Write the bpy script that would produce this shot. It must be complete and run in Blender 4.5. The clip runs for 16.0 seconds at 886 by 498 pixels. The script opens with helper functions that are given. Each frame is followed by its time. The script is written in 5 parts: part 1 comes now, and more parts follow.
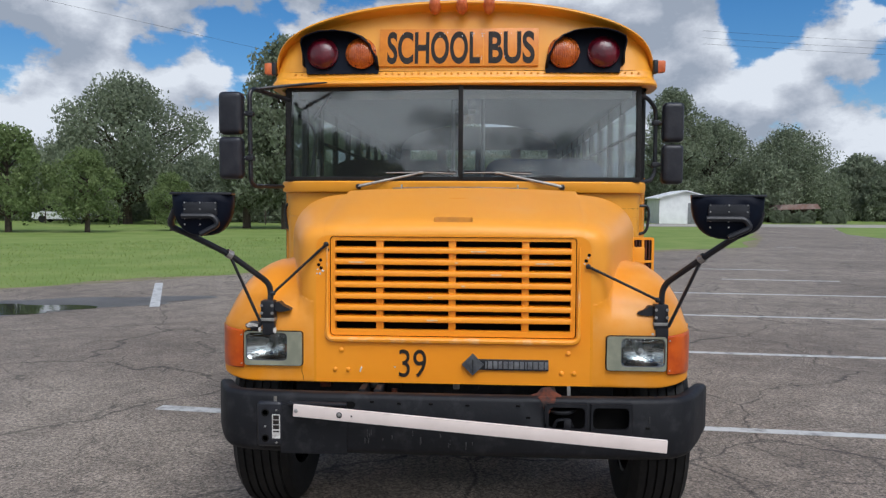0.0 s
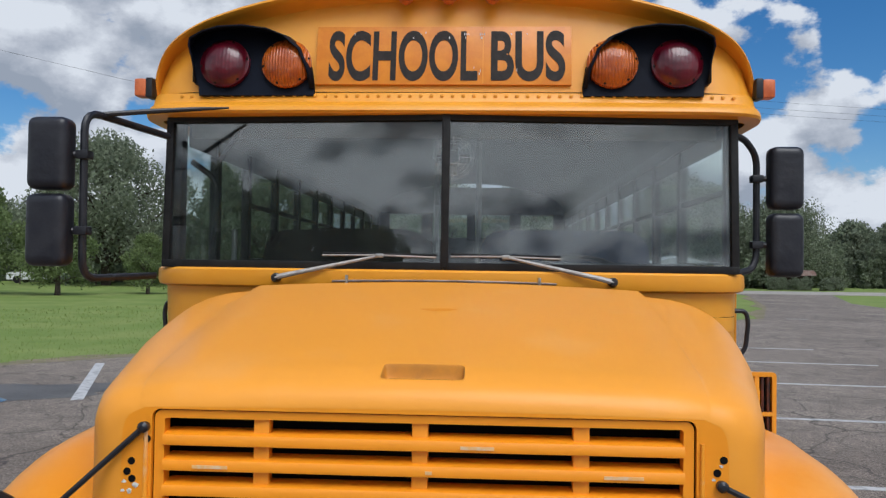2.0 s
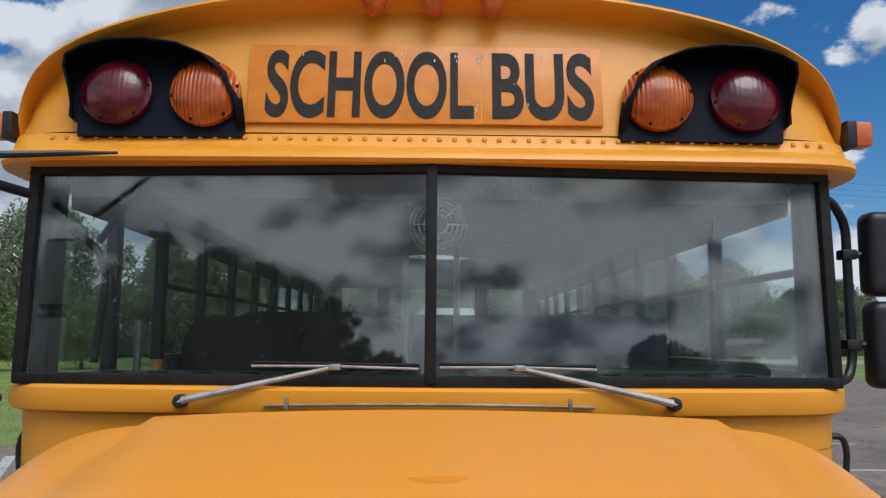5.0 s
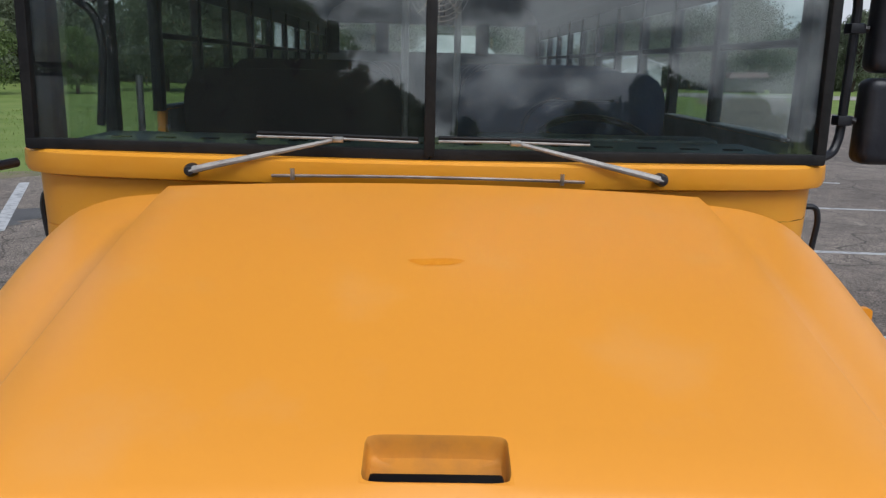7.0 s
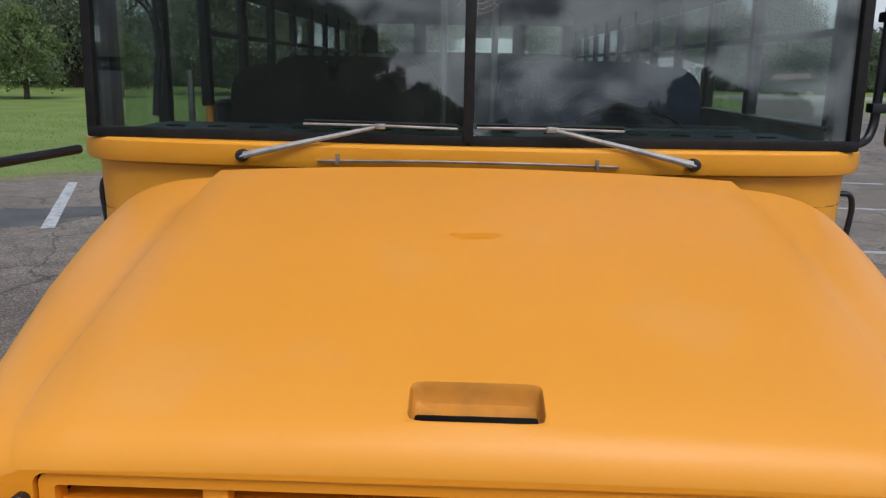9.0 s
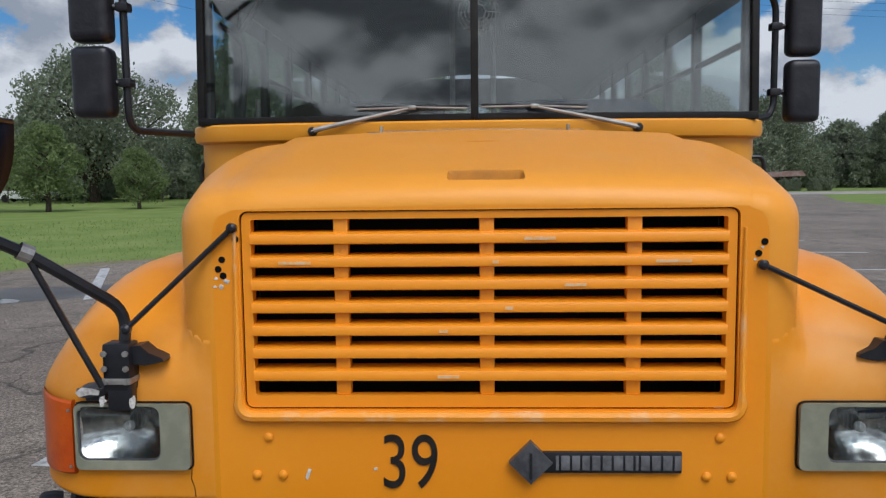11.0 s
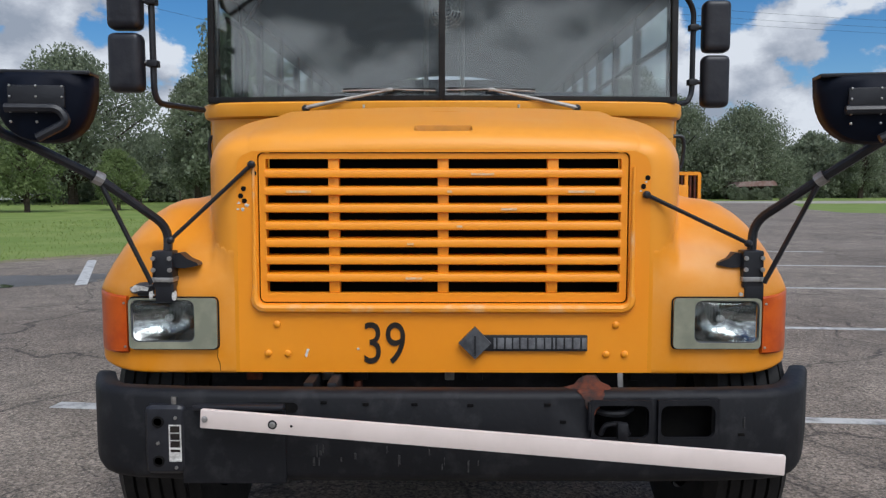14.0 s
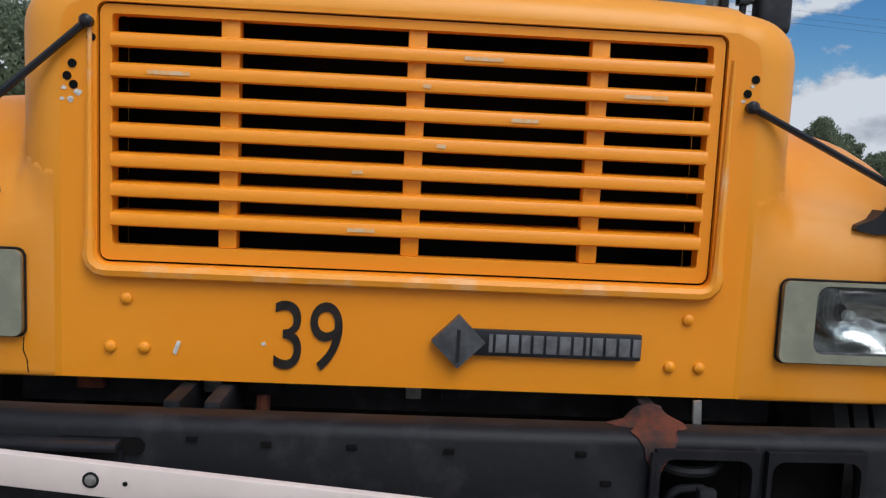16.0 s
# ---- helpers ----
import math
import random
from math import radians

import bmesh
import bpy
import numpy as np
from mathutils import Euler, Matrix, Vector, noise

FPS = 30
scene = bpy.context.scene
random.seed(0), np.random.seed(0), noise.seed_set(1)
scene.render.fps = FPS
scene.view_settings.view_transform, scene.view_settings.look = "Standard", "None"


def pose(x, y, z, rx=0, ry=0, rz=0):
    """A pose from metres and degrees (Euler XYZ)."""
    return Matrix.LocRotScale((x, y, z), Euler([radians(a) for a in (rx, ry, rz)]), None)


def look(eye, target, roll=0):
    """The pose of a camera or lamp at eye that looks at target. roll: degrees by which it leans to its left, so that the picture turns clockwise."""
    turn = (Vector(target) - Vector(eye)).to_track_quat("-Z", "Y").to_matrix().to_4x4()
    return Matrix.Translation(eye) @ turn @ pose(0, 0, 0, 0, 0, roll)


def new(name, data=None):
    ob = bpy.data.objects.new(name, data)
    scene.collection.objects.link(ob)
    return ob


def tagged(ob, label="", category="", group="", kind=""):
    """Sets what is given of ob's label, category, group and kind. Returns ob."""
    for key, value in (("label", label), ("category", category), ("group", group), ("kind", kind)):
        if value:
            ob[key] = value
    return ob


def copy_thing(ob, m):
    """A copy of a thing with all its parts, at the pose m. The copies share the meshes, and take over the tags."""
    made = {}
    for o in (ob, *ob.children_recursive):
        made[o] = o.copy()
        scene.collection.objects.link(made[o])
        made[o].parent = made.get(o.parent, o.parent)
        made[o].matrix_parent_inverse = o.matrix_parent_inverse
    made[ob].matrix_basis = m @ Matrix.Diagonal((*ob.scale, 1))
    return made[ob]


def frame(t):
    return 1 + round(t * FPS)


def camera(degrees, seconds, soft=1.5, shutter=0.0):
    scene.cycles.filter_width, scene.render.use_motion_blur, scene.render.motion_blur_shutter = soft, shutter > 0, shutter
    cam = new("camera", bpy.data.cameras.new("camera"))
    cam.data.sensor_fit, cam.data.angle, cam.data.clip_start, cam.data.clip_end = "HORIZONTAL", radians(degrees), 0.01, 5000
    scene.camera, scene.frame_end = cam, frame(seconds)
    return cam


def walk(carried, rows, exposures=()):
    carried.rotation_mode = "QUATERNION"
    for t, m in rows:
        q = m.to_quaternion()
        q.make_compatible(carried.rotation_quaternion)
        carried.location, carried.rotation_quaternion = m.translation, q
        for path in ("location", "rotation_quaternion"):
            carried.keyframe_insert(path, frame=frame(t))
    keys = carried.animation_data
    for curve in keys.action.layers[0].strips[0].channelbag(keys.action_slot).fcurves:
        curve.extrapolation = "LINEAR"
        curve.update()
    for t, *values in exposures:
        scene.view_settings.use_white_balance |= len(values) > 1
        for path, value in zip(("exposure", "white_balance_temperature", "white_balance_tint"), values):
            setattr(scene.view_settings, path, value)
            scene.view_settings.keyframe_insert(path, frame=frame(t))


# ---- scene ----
cam = camera(60.0, 16.0, soft=1.3)
PATH = [
    (0, (0.177, -3.493, 1.555), (0.052, -1.5, 1.444), 0.3),
    (0.5, (0.195, -3.194, 1.541), (0.068, -1.202, 1.425), 0.5),
    (1, (0.175, -2.682, 1.568), (0.05, -0.688, 1.476), 0.6),
    (1.5, (0.2, -2.119, 1.635), (0.081, -0.123, 1.597), 0.7),
    (2, (0.125, -1.594, 1.72), (0.023, 0.403, 1.77), 0.8),
    (2.5, (0.076, -1.193, 1.767), (-0.001, 0.798, 1.944), 1.0),
    (3, (0.013, -0.889, 1.8), (-0.039, 1.091, 2.074), 1.2),
    (3.2, (-0.02, -0.813, 1.808), (-0.062, 1.164, 2.108), 1.2),
    (5.3, (-0.009, -0.716, 1.858), (0.019, 1.275, 2.047), 0.4),
    (5.5, (-0.005, -0.727, 1.878), (0.018, 1.269, 2.005), 0.3),
    (6, (0.001, -0.738, 1.935), (0.016, 1.259, 1.829), 0.1),
    (6.5, (-0.007, -0.767, 1.964), (0.016, 1.202, 1.615), 0.7),
    (7, (-0.015, -0.777, 1.964), (0.023, 1.168, 1.498), 1.4),
    (7.5, (-0.014, -0.783, 1.959), (0.026, 1.15, 1.446), 1.7),
    (8, (-0.024, -0.788, 1.955), (-0.007, 1.14, 1.423), 1.7),
    (8.2, (-0.024, -0.792, 1.952), (-0.021, 1.137, 1.424), 1.8),
    (10.3, (-0.017, -1.336, 1.688), (-0.134, 0.646, 1.445), -0.3),
    (10.5, (-0.018, -1.456, 1.617), (-0.11, 0.531, 1.408), -0.5),
    (11, (-0.035, -1.733, 1.483), (-0.109, 0.258, 1.303), -0.6),
    (11.5, (-0.071, -1.965, 1.414), (-0.125, 0.026, 1.242), -0.5),
    (12, (-0.007, -2.155, 1.387), (-0.044, -0.163, 1.214), -0.5),
    (12.5, (0.031, -2.294, 1.353), (0.004, -0.301, 1.185), -0.4),
    (13, (0.037, -2.342, 1.326), (0.015, -0.348, 1.17), -0.3),
    (13.5, (0.028, -2.348, 1.313), (0.009, -0.353, 1.163), -0.3),
    (14, (0.022, -2.338, 1.309), (0.003, -0.345, 1.149), -0.0),
    (14.5, (0.019, -2.311, 1.31), (0.007, -0.319, 1.132), 0.4),
    (15, (0.004, -2.166, 1.267), (0.009, -0.175, 1.074), 1.1),
    (15.5, (-0.029, -1.83, 1.235), (0.02, 0.157, 1.017), 1.9),
    (16, (0.002, -1.407, 1.155), (0.087, 0.58, 0.94), 2.7),
]
walk(cam, [(t, look(eye, target, roll)) for t, eye, target, roll in PATH],
     exposures=[(t, e, 5960, 10) for t, e in ((0, -0.18), (2, -0.26), (3, -0.38), (5.5, -0.33), (8, -0.42), (10.5, -0.42), (12, -0.32), (14, -0.26), (15, -0.25), (16, -0.42))])

# ---- light ----
SUN_EL, SUN_AZ = radians(58), radians(152)
CLOUD_AT, COVER = (2.0, 7.4, 1.3), 0.365
world = bpy.data.worlds.new("sky")
scene.world = world
world.use_nodes = True


def sky_nodes(w):
    nt = w.node_tree
    nt.nodes.clear()
    N, L = nt.nodes.new, nt.links.new
    out = N("ShaderNodeOutputWorld")
    bg = N("ShaderNodeBackground")
    sky = N("ShaderNodeTexSky")
    sky.sky_type = "NISHITA"
    sky.sun_disc = False
    sky.sun_elevation, sky.sun_rotation = SUN_EL, SUN_AZ
    sky.air_density, sky.dust_density, sky.ozone_density = 1.0, 0.3, 4.0
    tc = N("ShaderNodeTexCoord")
    sep = N("ShaderNodeSeparateXYZ")
    L(tc.outputs["Generated"], sep.inputs[0])

    def math_node(op, x, y=None, z=None):
        n = N("ShaderNodeMath")
        n.operation = op
        for k, v in enumerate((x, y, z)):
            if isinstance(v, (int, float)):
                n.inputs[k].default_value = v
            elif v is not None:
                L(v, n.inputs[k])
        return n.outputs[0]

    def heap(lift):
        """Heaped cloud: broad masses with rounded heads on them, sampled a little higher up where lift is given."""
        mp = N("ShaderNodeMapping")
        mp.inputs["Location"].default_value = (CLOUD_AT[0], CLOUD_AT[1], CLOUD_AT[2] + lift * 1.5)
        mp.inputs["Scale"].default_value = (1.0, 1.0, 1.5)
        L(tc.outputs["Generated"], mp.inputs["Vector"])
        wide, fine = N("ShaderNodeTexNoise"), N("ShaderNodeTexNoise")
        wide.inputs["Scale"].default_value, wide.inputs["Detail"].default_value, wide.inputs["Roughness"].default_value = 3.1, 2.0, 0.5
        fine.inputs["Scale"].default_value, fine.inputs["Detail"].default_value, fine.inputs["Roughness"].default_value = 9.0, 7.0, 0.6
        L(mp.outputs[0], wide.inputs["Vector"]); L(mp.outputs[0], fine.inputs["Vector"])
        out = math_node("MULTIPLY_ADD", fine.outputs["Fac"], 0.42, wide.outputs["Fac"])
        for sc, amt in ((9.0, 0.13), (22.0, 0.07)):
            v = N("ShaderNodeTexVoronoi")
            v.feature, v.inputs["Smoothness"].default_value, v.inputs["Scale"].default_value = "SMOOTH_F1", 0.25, sc
            L(mp.outputs[0], v.inputs["Vector"])
            out = math_node("MULTIPLY_ADD", v.outputs["Distance"], -amt, out)
        return out

    here, above = heap(0.0), heap(0.035)
    up = math_node("MAXIMUM", sep.outputs["Z"], 0.0)
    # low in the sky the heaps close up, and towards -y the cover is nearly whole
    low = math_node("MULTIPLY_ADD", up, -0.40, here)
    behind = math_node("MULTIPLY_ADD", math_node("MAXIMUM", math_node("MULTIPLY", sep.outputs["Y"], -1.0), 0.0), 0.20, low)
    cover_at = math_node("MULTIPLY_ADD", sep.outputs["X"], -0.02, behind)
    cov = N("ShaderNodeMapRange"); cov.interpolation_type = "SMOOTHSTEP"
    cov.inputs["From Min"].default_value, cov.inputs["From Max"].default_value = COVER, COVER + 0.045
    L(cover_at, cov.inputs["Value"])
    # heads catch the light where the cloud thins upwards; deep and low parts are grey
    edge = math_node("SUBTRACT", here, above)
    deep = math_node("SUBTRACT", cover_at, COVER)
    shade = math_node("MULTIPLY_ADD", deep, -1.1, math_node("MULTIPLY_ADD", edge, 6.0, 0.72))
    ramp = N("ShaderNodeValToRGB")
    ramp.color_ramp.elements[0].position, ramp.color_ramp.elements[0].color = 0.16, (3.5, 3.85, 4.4, 1)
    ramp.color_ramp.elements[1].position, ramp.color_ramp.elements[1].color = 0.97, (7.9, 8.05, 8.2, 1)
    mid = ramp.color_ramp.elements.new(0.55)
    mid.color = (5.3, 5.5, 5.9, 1)
    L(shade, ramp.inputs[0])
    # against the sun the bellies are darker and the rims brighter
    ramp2 = N("ShaderNodeValToRGB")
    ramp2.color_ramp.elements[0].position, ramp2.color_ramp.elements[0].color = 0.22, (2.3, 2.5, 2.8, 1)
    ramp2.color_ramp.elements[1].position, ramp2.color_ramp.elements[1].color = 0.95, (12.0, 12.1, 12.2, 1)
    facing = math_node("MAXIMUM", math_node("MULTIPLY", sep.outputs["Y"], -1.0), 0.0)
    heads = math_node("MULTIPLY_ADD", math_node("MAXIMUM", math_node("SUBTRACT", 0.36, up), 0.0), 0.75, math_node("MULTIPLY_ADD", facing, 0.14, shade))
    L(heads, ramp2.inputs[0])
    back = N("ShaderNodeMapRange"); back.interpolation_type = "SMOOTHSTEP"
    back.inputs["From Min"].default_value, back.inputs["From Max"].default_value = 0.2, -0.3
    L(sep.outputs["Y"], back.inputs["Value"])
    both = N("ShaderNodeMix"); both.data_type = "RGBA"
    L(back.outputs[0], both.inputs["Factor"]); L(ramp.outputs[0], both.inputs["A"]); L(ramp2.outputs[0], both.inputs["B"])
    # clouds near the sun shine brighter
    dot = N("ShaderNodeVectorMath"); dot.operation = "DOT_PRODUCT"
    dot.inputs[1].default_value = (math.sin(SUN_AZ) * math.cos(SUN_EL), math.cos(SUN_AZ) * math.cos(SUN_EL), math.sin(SUN_EL))
    L(tc.outputs["Generated"], dot.inputs[0])
    glow = N("ShaderNodeMapRange"); glow.interpolation_type = "SMOOTHSTEP"
    glow.inputs["From Min"].default_value, glow.inputs["From Max"].default_value = 0.74, 1.0
    glow.inputs["To Min"].default_value, glow.inputs["To Max"].default_value = 1.0, 2.8
    L(dot.outputs["Value"], glow.inputs["Value"])
    lit = N("ShaderNodeVectorMath"); lit.operation = "SCALE"
    L(both.outputs["Result"], lit.inputs[0]); L(glow.outputs[0], lit.inputs["Scale"])
    hs = N("ShaderNodeHueSaturation"); hs.inputs["Saturation"].default_value = 1.3
    L(sky.outputs[0], hs.inputs["Color"])
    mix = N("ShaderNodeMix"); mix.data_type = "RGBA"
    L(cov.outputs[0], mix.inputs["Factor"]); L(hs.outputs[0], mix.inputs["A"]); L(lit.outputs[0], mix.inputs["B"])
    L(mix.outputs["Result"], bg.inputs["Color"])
    bg.inputs["Strength"].default_value = 0.11
    L(bg.outputs[0], out.inputs["Surface"])


sky_nodes(world)
sun_data = bpy.data.lights.new("sun", "SUN")
sun_data.energy, sun_data.angle, sun_data.color = 2.95, radians(40), (1.0, 0.95, 0.87)
sun = new("sun", sun_data)
# the sky's sun_rotation is counted from +y towards +x
sun_dir = Vector((math.sin(SUN_AZ) * math.cos(SUN_EL), math.cos(SUN_AZ) * math.cos(SUN_EL), math.sin(SUN_EL)))
sun.matrix_world = look(sun_dir * 50, (0, 0, 0))
scene.view_settings.exposure = 0.0


# ---- materials ----
def mat(name, col, rough=0.5, metal=0.0, col2=None, scale=6.0, bump=0.0, bscale=None, coat=0.0, spec=0.5, detail=6, lo=0.4, hi=0.62, rvar=0.0, trans=0.0, ior=1.45, coat_rough=0.08):
    m = bpy.data.materials.new(name)
    m.use_nodes = True
    nt = m.node_tree
    N, L = nt.nodes.new, nt.links.new
    b = nt.nodes["Principled BSDF"]
    b.inputs["Base Color"].default_value = (*col, 1)
    b.inputs["Roughness"].default_value, b.inputs["Metallic"].default_value = rough, metal
    b.inputs["Coat Weight"].default_value, b.inputs["Coat Roughness"].default_value = coat, coat_rough
    b.inputs["Specular IOR Level"].default_value = spec
    b.inputs["Transmission Weight"].default_value, b.inputs["IOR"].default_value = trans, ior
    tc = N("ShaderNodeTexCoord")
    if col2:
        n = N("ShaderNodeTexNoise")
        n.inputs["Scale"].default_value, n.inputs["Detail"].default_value, n.inputs["Roughness"].default_value = scale, detail, 0.62
        L(tc.outputs["Object"], n.inputs["Vector"])
        r = N("ShaderNodeMapRange")
        r.inputs["From Min"].default_value, r.inputs["From Max"].default_value = lo, hi
        L(n.outputs["Fac"], r.inputs["Value"])
        mx = N("ShaderNodeMix"); mx.data_type = "RGBA"
        mx.inputs["A"].default_value, mx.inputs["B"].default_value = (*col, 1), (*col2, 1)
        L(r.outputs[0], mx.inputs["Factor"]); L(mx.outputs["Result"], b.inputs["Base Color"])
        if rvar:
            r2 = N("ShaderNodeMapRange")
            r2.inputs["To Min"].default_value, r2.inputs["To Max"].default_value = rough - rvar, rough + rvar
            L(n.outputs["Fac"], r2.inputs["Value"]); L(r2.outputs[0], b.inputs["Roughness"])
    if bump:
        n3 = N("ShaderNodeTexNoise")
        n3.inputs["Scale"].default_value, n3.inputs["Detail"].default_value = bscale or scale * 8, 4
        L(tc.outputs["Object"], n3.inputs["Vector"])
        bp = N("ShaderNodeBump"); bp.inputs["Strength"].default_value, bp.inputs["Distance"].default_value = bump, 0.01
        L(n3.outputs["Fac"], bp.inputs["Height"]); L(bp.outputs[0], b.inputs["Normal"])
    return m


YELLOW = mat("school_bus_yellow_paint", (0.735, 0.298, 0.014), 0.42, col2=(0.755, 0.328, 0.026), scale=2.6, coat=0.12, rvar=0.08, bump=0.03, bscale=1.6, coat_rough=0.25)
NOSEY = mat("deep_yellow_paint", (0.83, 0.275, 0.004), 0.42, col2=(0.84, 0.30, 0.010), scale=1.6, coat=0.1, rvar=0.08, bump=0.03, bscale=1.4, coat_rough=0.3)
# browner yellow: the shade of the hood scoop put into its colour
SHADEY = mat("shaded_yellow_paint", (0.60, 0.24, 0.022), 0.6, col2=(0.46, 0.19, 0.03), scale=20, lo=0.4, hi=0.7)
LIPY = mat("chalky_worn_yellow", (0.81, 0.30, 0.014), 0.5, col2=(0.76, 0.44, 0.20), scale=13, lo=0.52, hi=0.72, bump=0.03)
TARNISH = mat("tarnished_strip", (0.24, 0.17, 0.13), 0.5, 0.4, col2=(0.36, 0.30, 0.26), scale=12)
HOODY = mat("faded_yellow_paint", (0.75, 0.258, 0.004), 0.40, spec=0.32, col2=(0.77, 0.285, 0.010), scale=1.6, coat=0.12, rvar=0.08, bump=0.03, bscale=1.3, coat_rough=0.32)


def chalk(m):
    """Sun-bleached, chalky patches over the upper paint."""
    nt = m.node_tree
    N, L = nt.nodes.new, nt.links.new
    p = nt.nodes["Principled BSDF"]
    src = p.inputs["Base Color"].links[0].from_socket
    tc, sep, no = N("ShaderNodeTexCoord"), N("ShaderNodeSeparateXYZ"), N("ShaderNodeTexNoise")
    L(tc.outputs["Object"], sep.inputs[0])
    no.inputs["Scale"].default_value, no.inputs["Detail"].default_value = 4.5, 7
    L(tc.outputs["Object"], no.inputs["Vector"])
    ad, mr = N("ShaderNodeMath"), N("ShaderNodeMapRange")
    ad.operation, ad.inputs[1].default_value = "MULTIPLY_ADD", 0.35
    L(no.outputs["Fac"], ad.inputs[0]); L(sep.outputs["Z"], ad.inputs[2])
    mr.inputs["From Min"].default_value, mr.inputs["From Max"].default_value = 1.12, 1.5
    L(ad.outputs[0], mr.inputs["Value"])
    mx = N("ShaderNodeMix"); mx.data_type = "RGBA"
    mx.inputs["B"].default_value = (0.82, 0.328, 0.033, 1)
    L(mr.outputs[0], mx.inputs["Factor"]); L(src, mx.inputs["A"])
    worn = N("ShaderNodeMix"); worn.data_type = "RGBA"
    w = N("ShaderNodeMapRange")
    w.inputs["From Min"].default_value, w.inputs["From Max"].default_value, w.inputs["To Max"].default_value = 0.56, 0.78, 0.28
    L(no.outputs["Fac"], w.inputs["Value"]); L(w.outputs[0], worn.inputs["Factor"])
    L(mx.outputs["Result"], worn.inputs["A"]); worn.inputs["B"].default_value = (0.80, 0.42, 0.15, 1)
    L(worn.outputs["Result"], p.inputs["Base Color"])


chalk(HOODY)
FENDY = mat("chalky_fender_paint", (0.75, 0.265, 0.006), 0.39, spec=0.36, col2=(0.80, 0.355, 0.075), scale=2.6, coat=0.15, rvar=0.08, bump=0.03, bscale=1.3, coat_rough=0.25, lo=0.42, hi=0.72)
SIGNY = mat("reflective_orange_sheet", (0.60, 0.185, 0.004), 0.4, col2=(0.68, 0.235, 0.008), scale=14, coat=0.1)
BLACK = mat("black_paint", (0.012, 0.013, 0.016), 0.45, col2=(0.022, 0.024, 0.028), scale=9, bump=0.05, bscale=60, rvar=0.1)
BUMPER = mat("weathered_black_bumper", (0.006, 0.0065, 0.009), 0.6, col2=(0.030, 0.030, 0.033), scale=14, lo=0.50, hi=0.80, bump=0.08, bscale=50, rvar=0.12, spec=0.35)
PLASTIC = mat("black_plastic", (0.010, 0.011, 0.015), 0.38, col2=(0.017, 0.018, 0.023), scale=12, bump=0.04, bscale=90, rvar=0.08)
MSHELL = mat("weathered_mirror_shell", (0.009, 0.010, 0.016), 0.42, col2=(0.018, 0.019, 0.025), scale=10, bump=0.55, bscale=11, rvar=0.1)
NAVY = mat("navy_black_housing", (0.002, 0.0035, 0.010), 0.6, col2=(0.003, 0.006, 0.015), scale=8, spec=0.16)
RUBBER = mat("black_rubber", (0.007, 0.007, 0.008), 0.6, col2=(0.013, 0.013, 0.013), spec=0.3, scale=20, bump=0.15, bscale=80)
LETTER = mat("black_lettering", (0.013, 0.010, 0.009), 0.6, spec=0.3, col2=(0.024, 0.019, 0.016), scale=40)
CHROME = mat("worn_steel", (0.55, 0.55, 0.54), 0.32, 1.0, col2=(0.4, 0.39, 0.37), scale=30, rvar=0.1)
TOUCH = mat("touch_up_orange", (0.76, 0.255, 0.004), 0.5, col2=(0.80, 0.30, 0.012), scale=30)
WIPER = mat("dull_wiper_grey", (0.42, 0.40, 0.38), 0.55, 0.25, col2=(0.30, 0.28, 0.26), scale=25)
DIRT = mat("sandy_verge", (0.24, 0.19, 0.13), 0.95, col2=(0.15, 0.15, 0.07), scale=2.0, bump=0.5, bscale=30)
STEEL = mat("brushed_wiper_metal", (0.42, 0.41, 0.40), 0.42, 0.7, col2=(0.3, 0.29, 0.28), scale=25)
BEZEL = mat("faded_grey_bezel", (0.30, 0.30, 0.22), 0.42, col2=(0.21, 0.215, 0.16), scale=9, rvar=0.1, coat=0.1)
REFLECT = mat("lamp_reflector", (0.80, 0.81, 0.80), 0.35, 0.35, col2=(0.62, 0.62, 0.62), scale=18)
AMBER = mat("amber_lens", (0.60, 0.098, 0.003), 0.3, col2=(0.46, 0.06, 0.002), scale=9, coat=0.1)
AMBER2 = mat("bleached_amber_lens", (0.62, 0.16, 0.05), 0.35, col2=(0.45, 0.09, 0.02), scale=22, coat=0.3)


def ribs(m, scale, strength):
    """Pressed lens ribs as relief."""
    nt = m.node_tree
    N, L = nt.nodes.new, nt.links.new
    tc, wv, bp = N("ShaderNodeTexCoord"), N("ShaderNodeTexWave"), N("ShaderNodeBump")
    wv.inputs["Scale"].default_value, wv.inputs["Distortion"].default_value = scale, 0.0
    L(tc.outputs["Object"], wv.inputs["Vector"])
    bp.inputs["Strength"].default_value, bp.inputs["Distance"].default_value = strength, 0.004
    L(wv.outputs["Fac"], bp.inputs["Height"]); L(bp.outputs[0], nt.nodes["Principled BSDF"].inputs["Normal"])
    return m


WARNA = ribs(mat("ribbed_amber_lens", (0.52, 0.115, 0.005), 0.3, col2=(0.30, 0.05, 0.006), scale=16, coat=0.4, lo=0.38, hi=0.66), 26, 0.7)
WARNR = ribs(mat("ribbed_red_lens", (0.11, 0.002, 0.010), 0.3, col2=(0.045, 0.001, 0.007), scale=14, coat=0.4, lo=0.38, hi=0.66), 22, 0.1)
ARMW = mat("pinkish_white_bar", (0.72, 0.62, 0.58), 0.5, col2=(0.66, 0.57, 0.53), scale=5, bump=0.02)
RUST = mat("orange_rust", (0.12, 0.030, 0.013), 0.9, col2=(0.028, 0.018, 0.016), scale=22, bump=0.4, bscale=60)
WHITE = mat("white_paint_chip", (0.7, 0.69, 0.66), 0.6, col2=(0.38, 0.36, 0.34), scale=90)
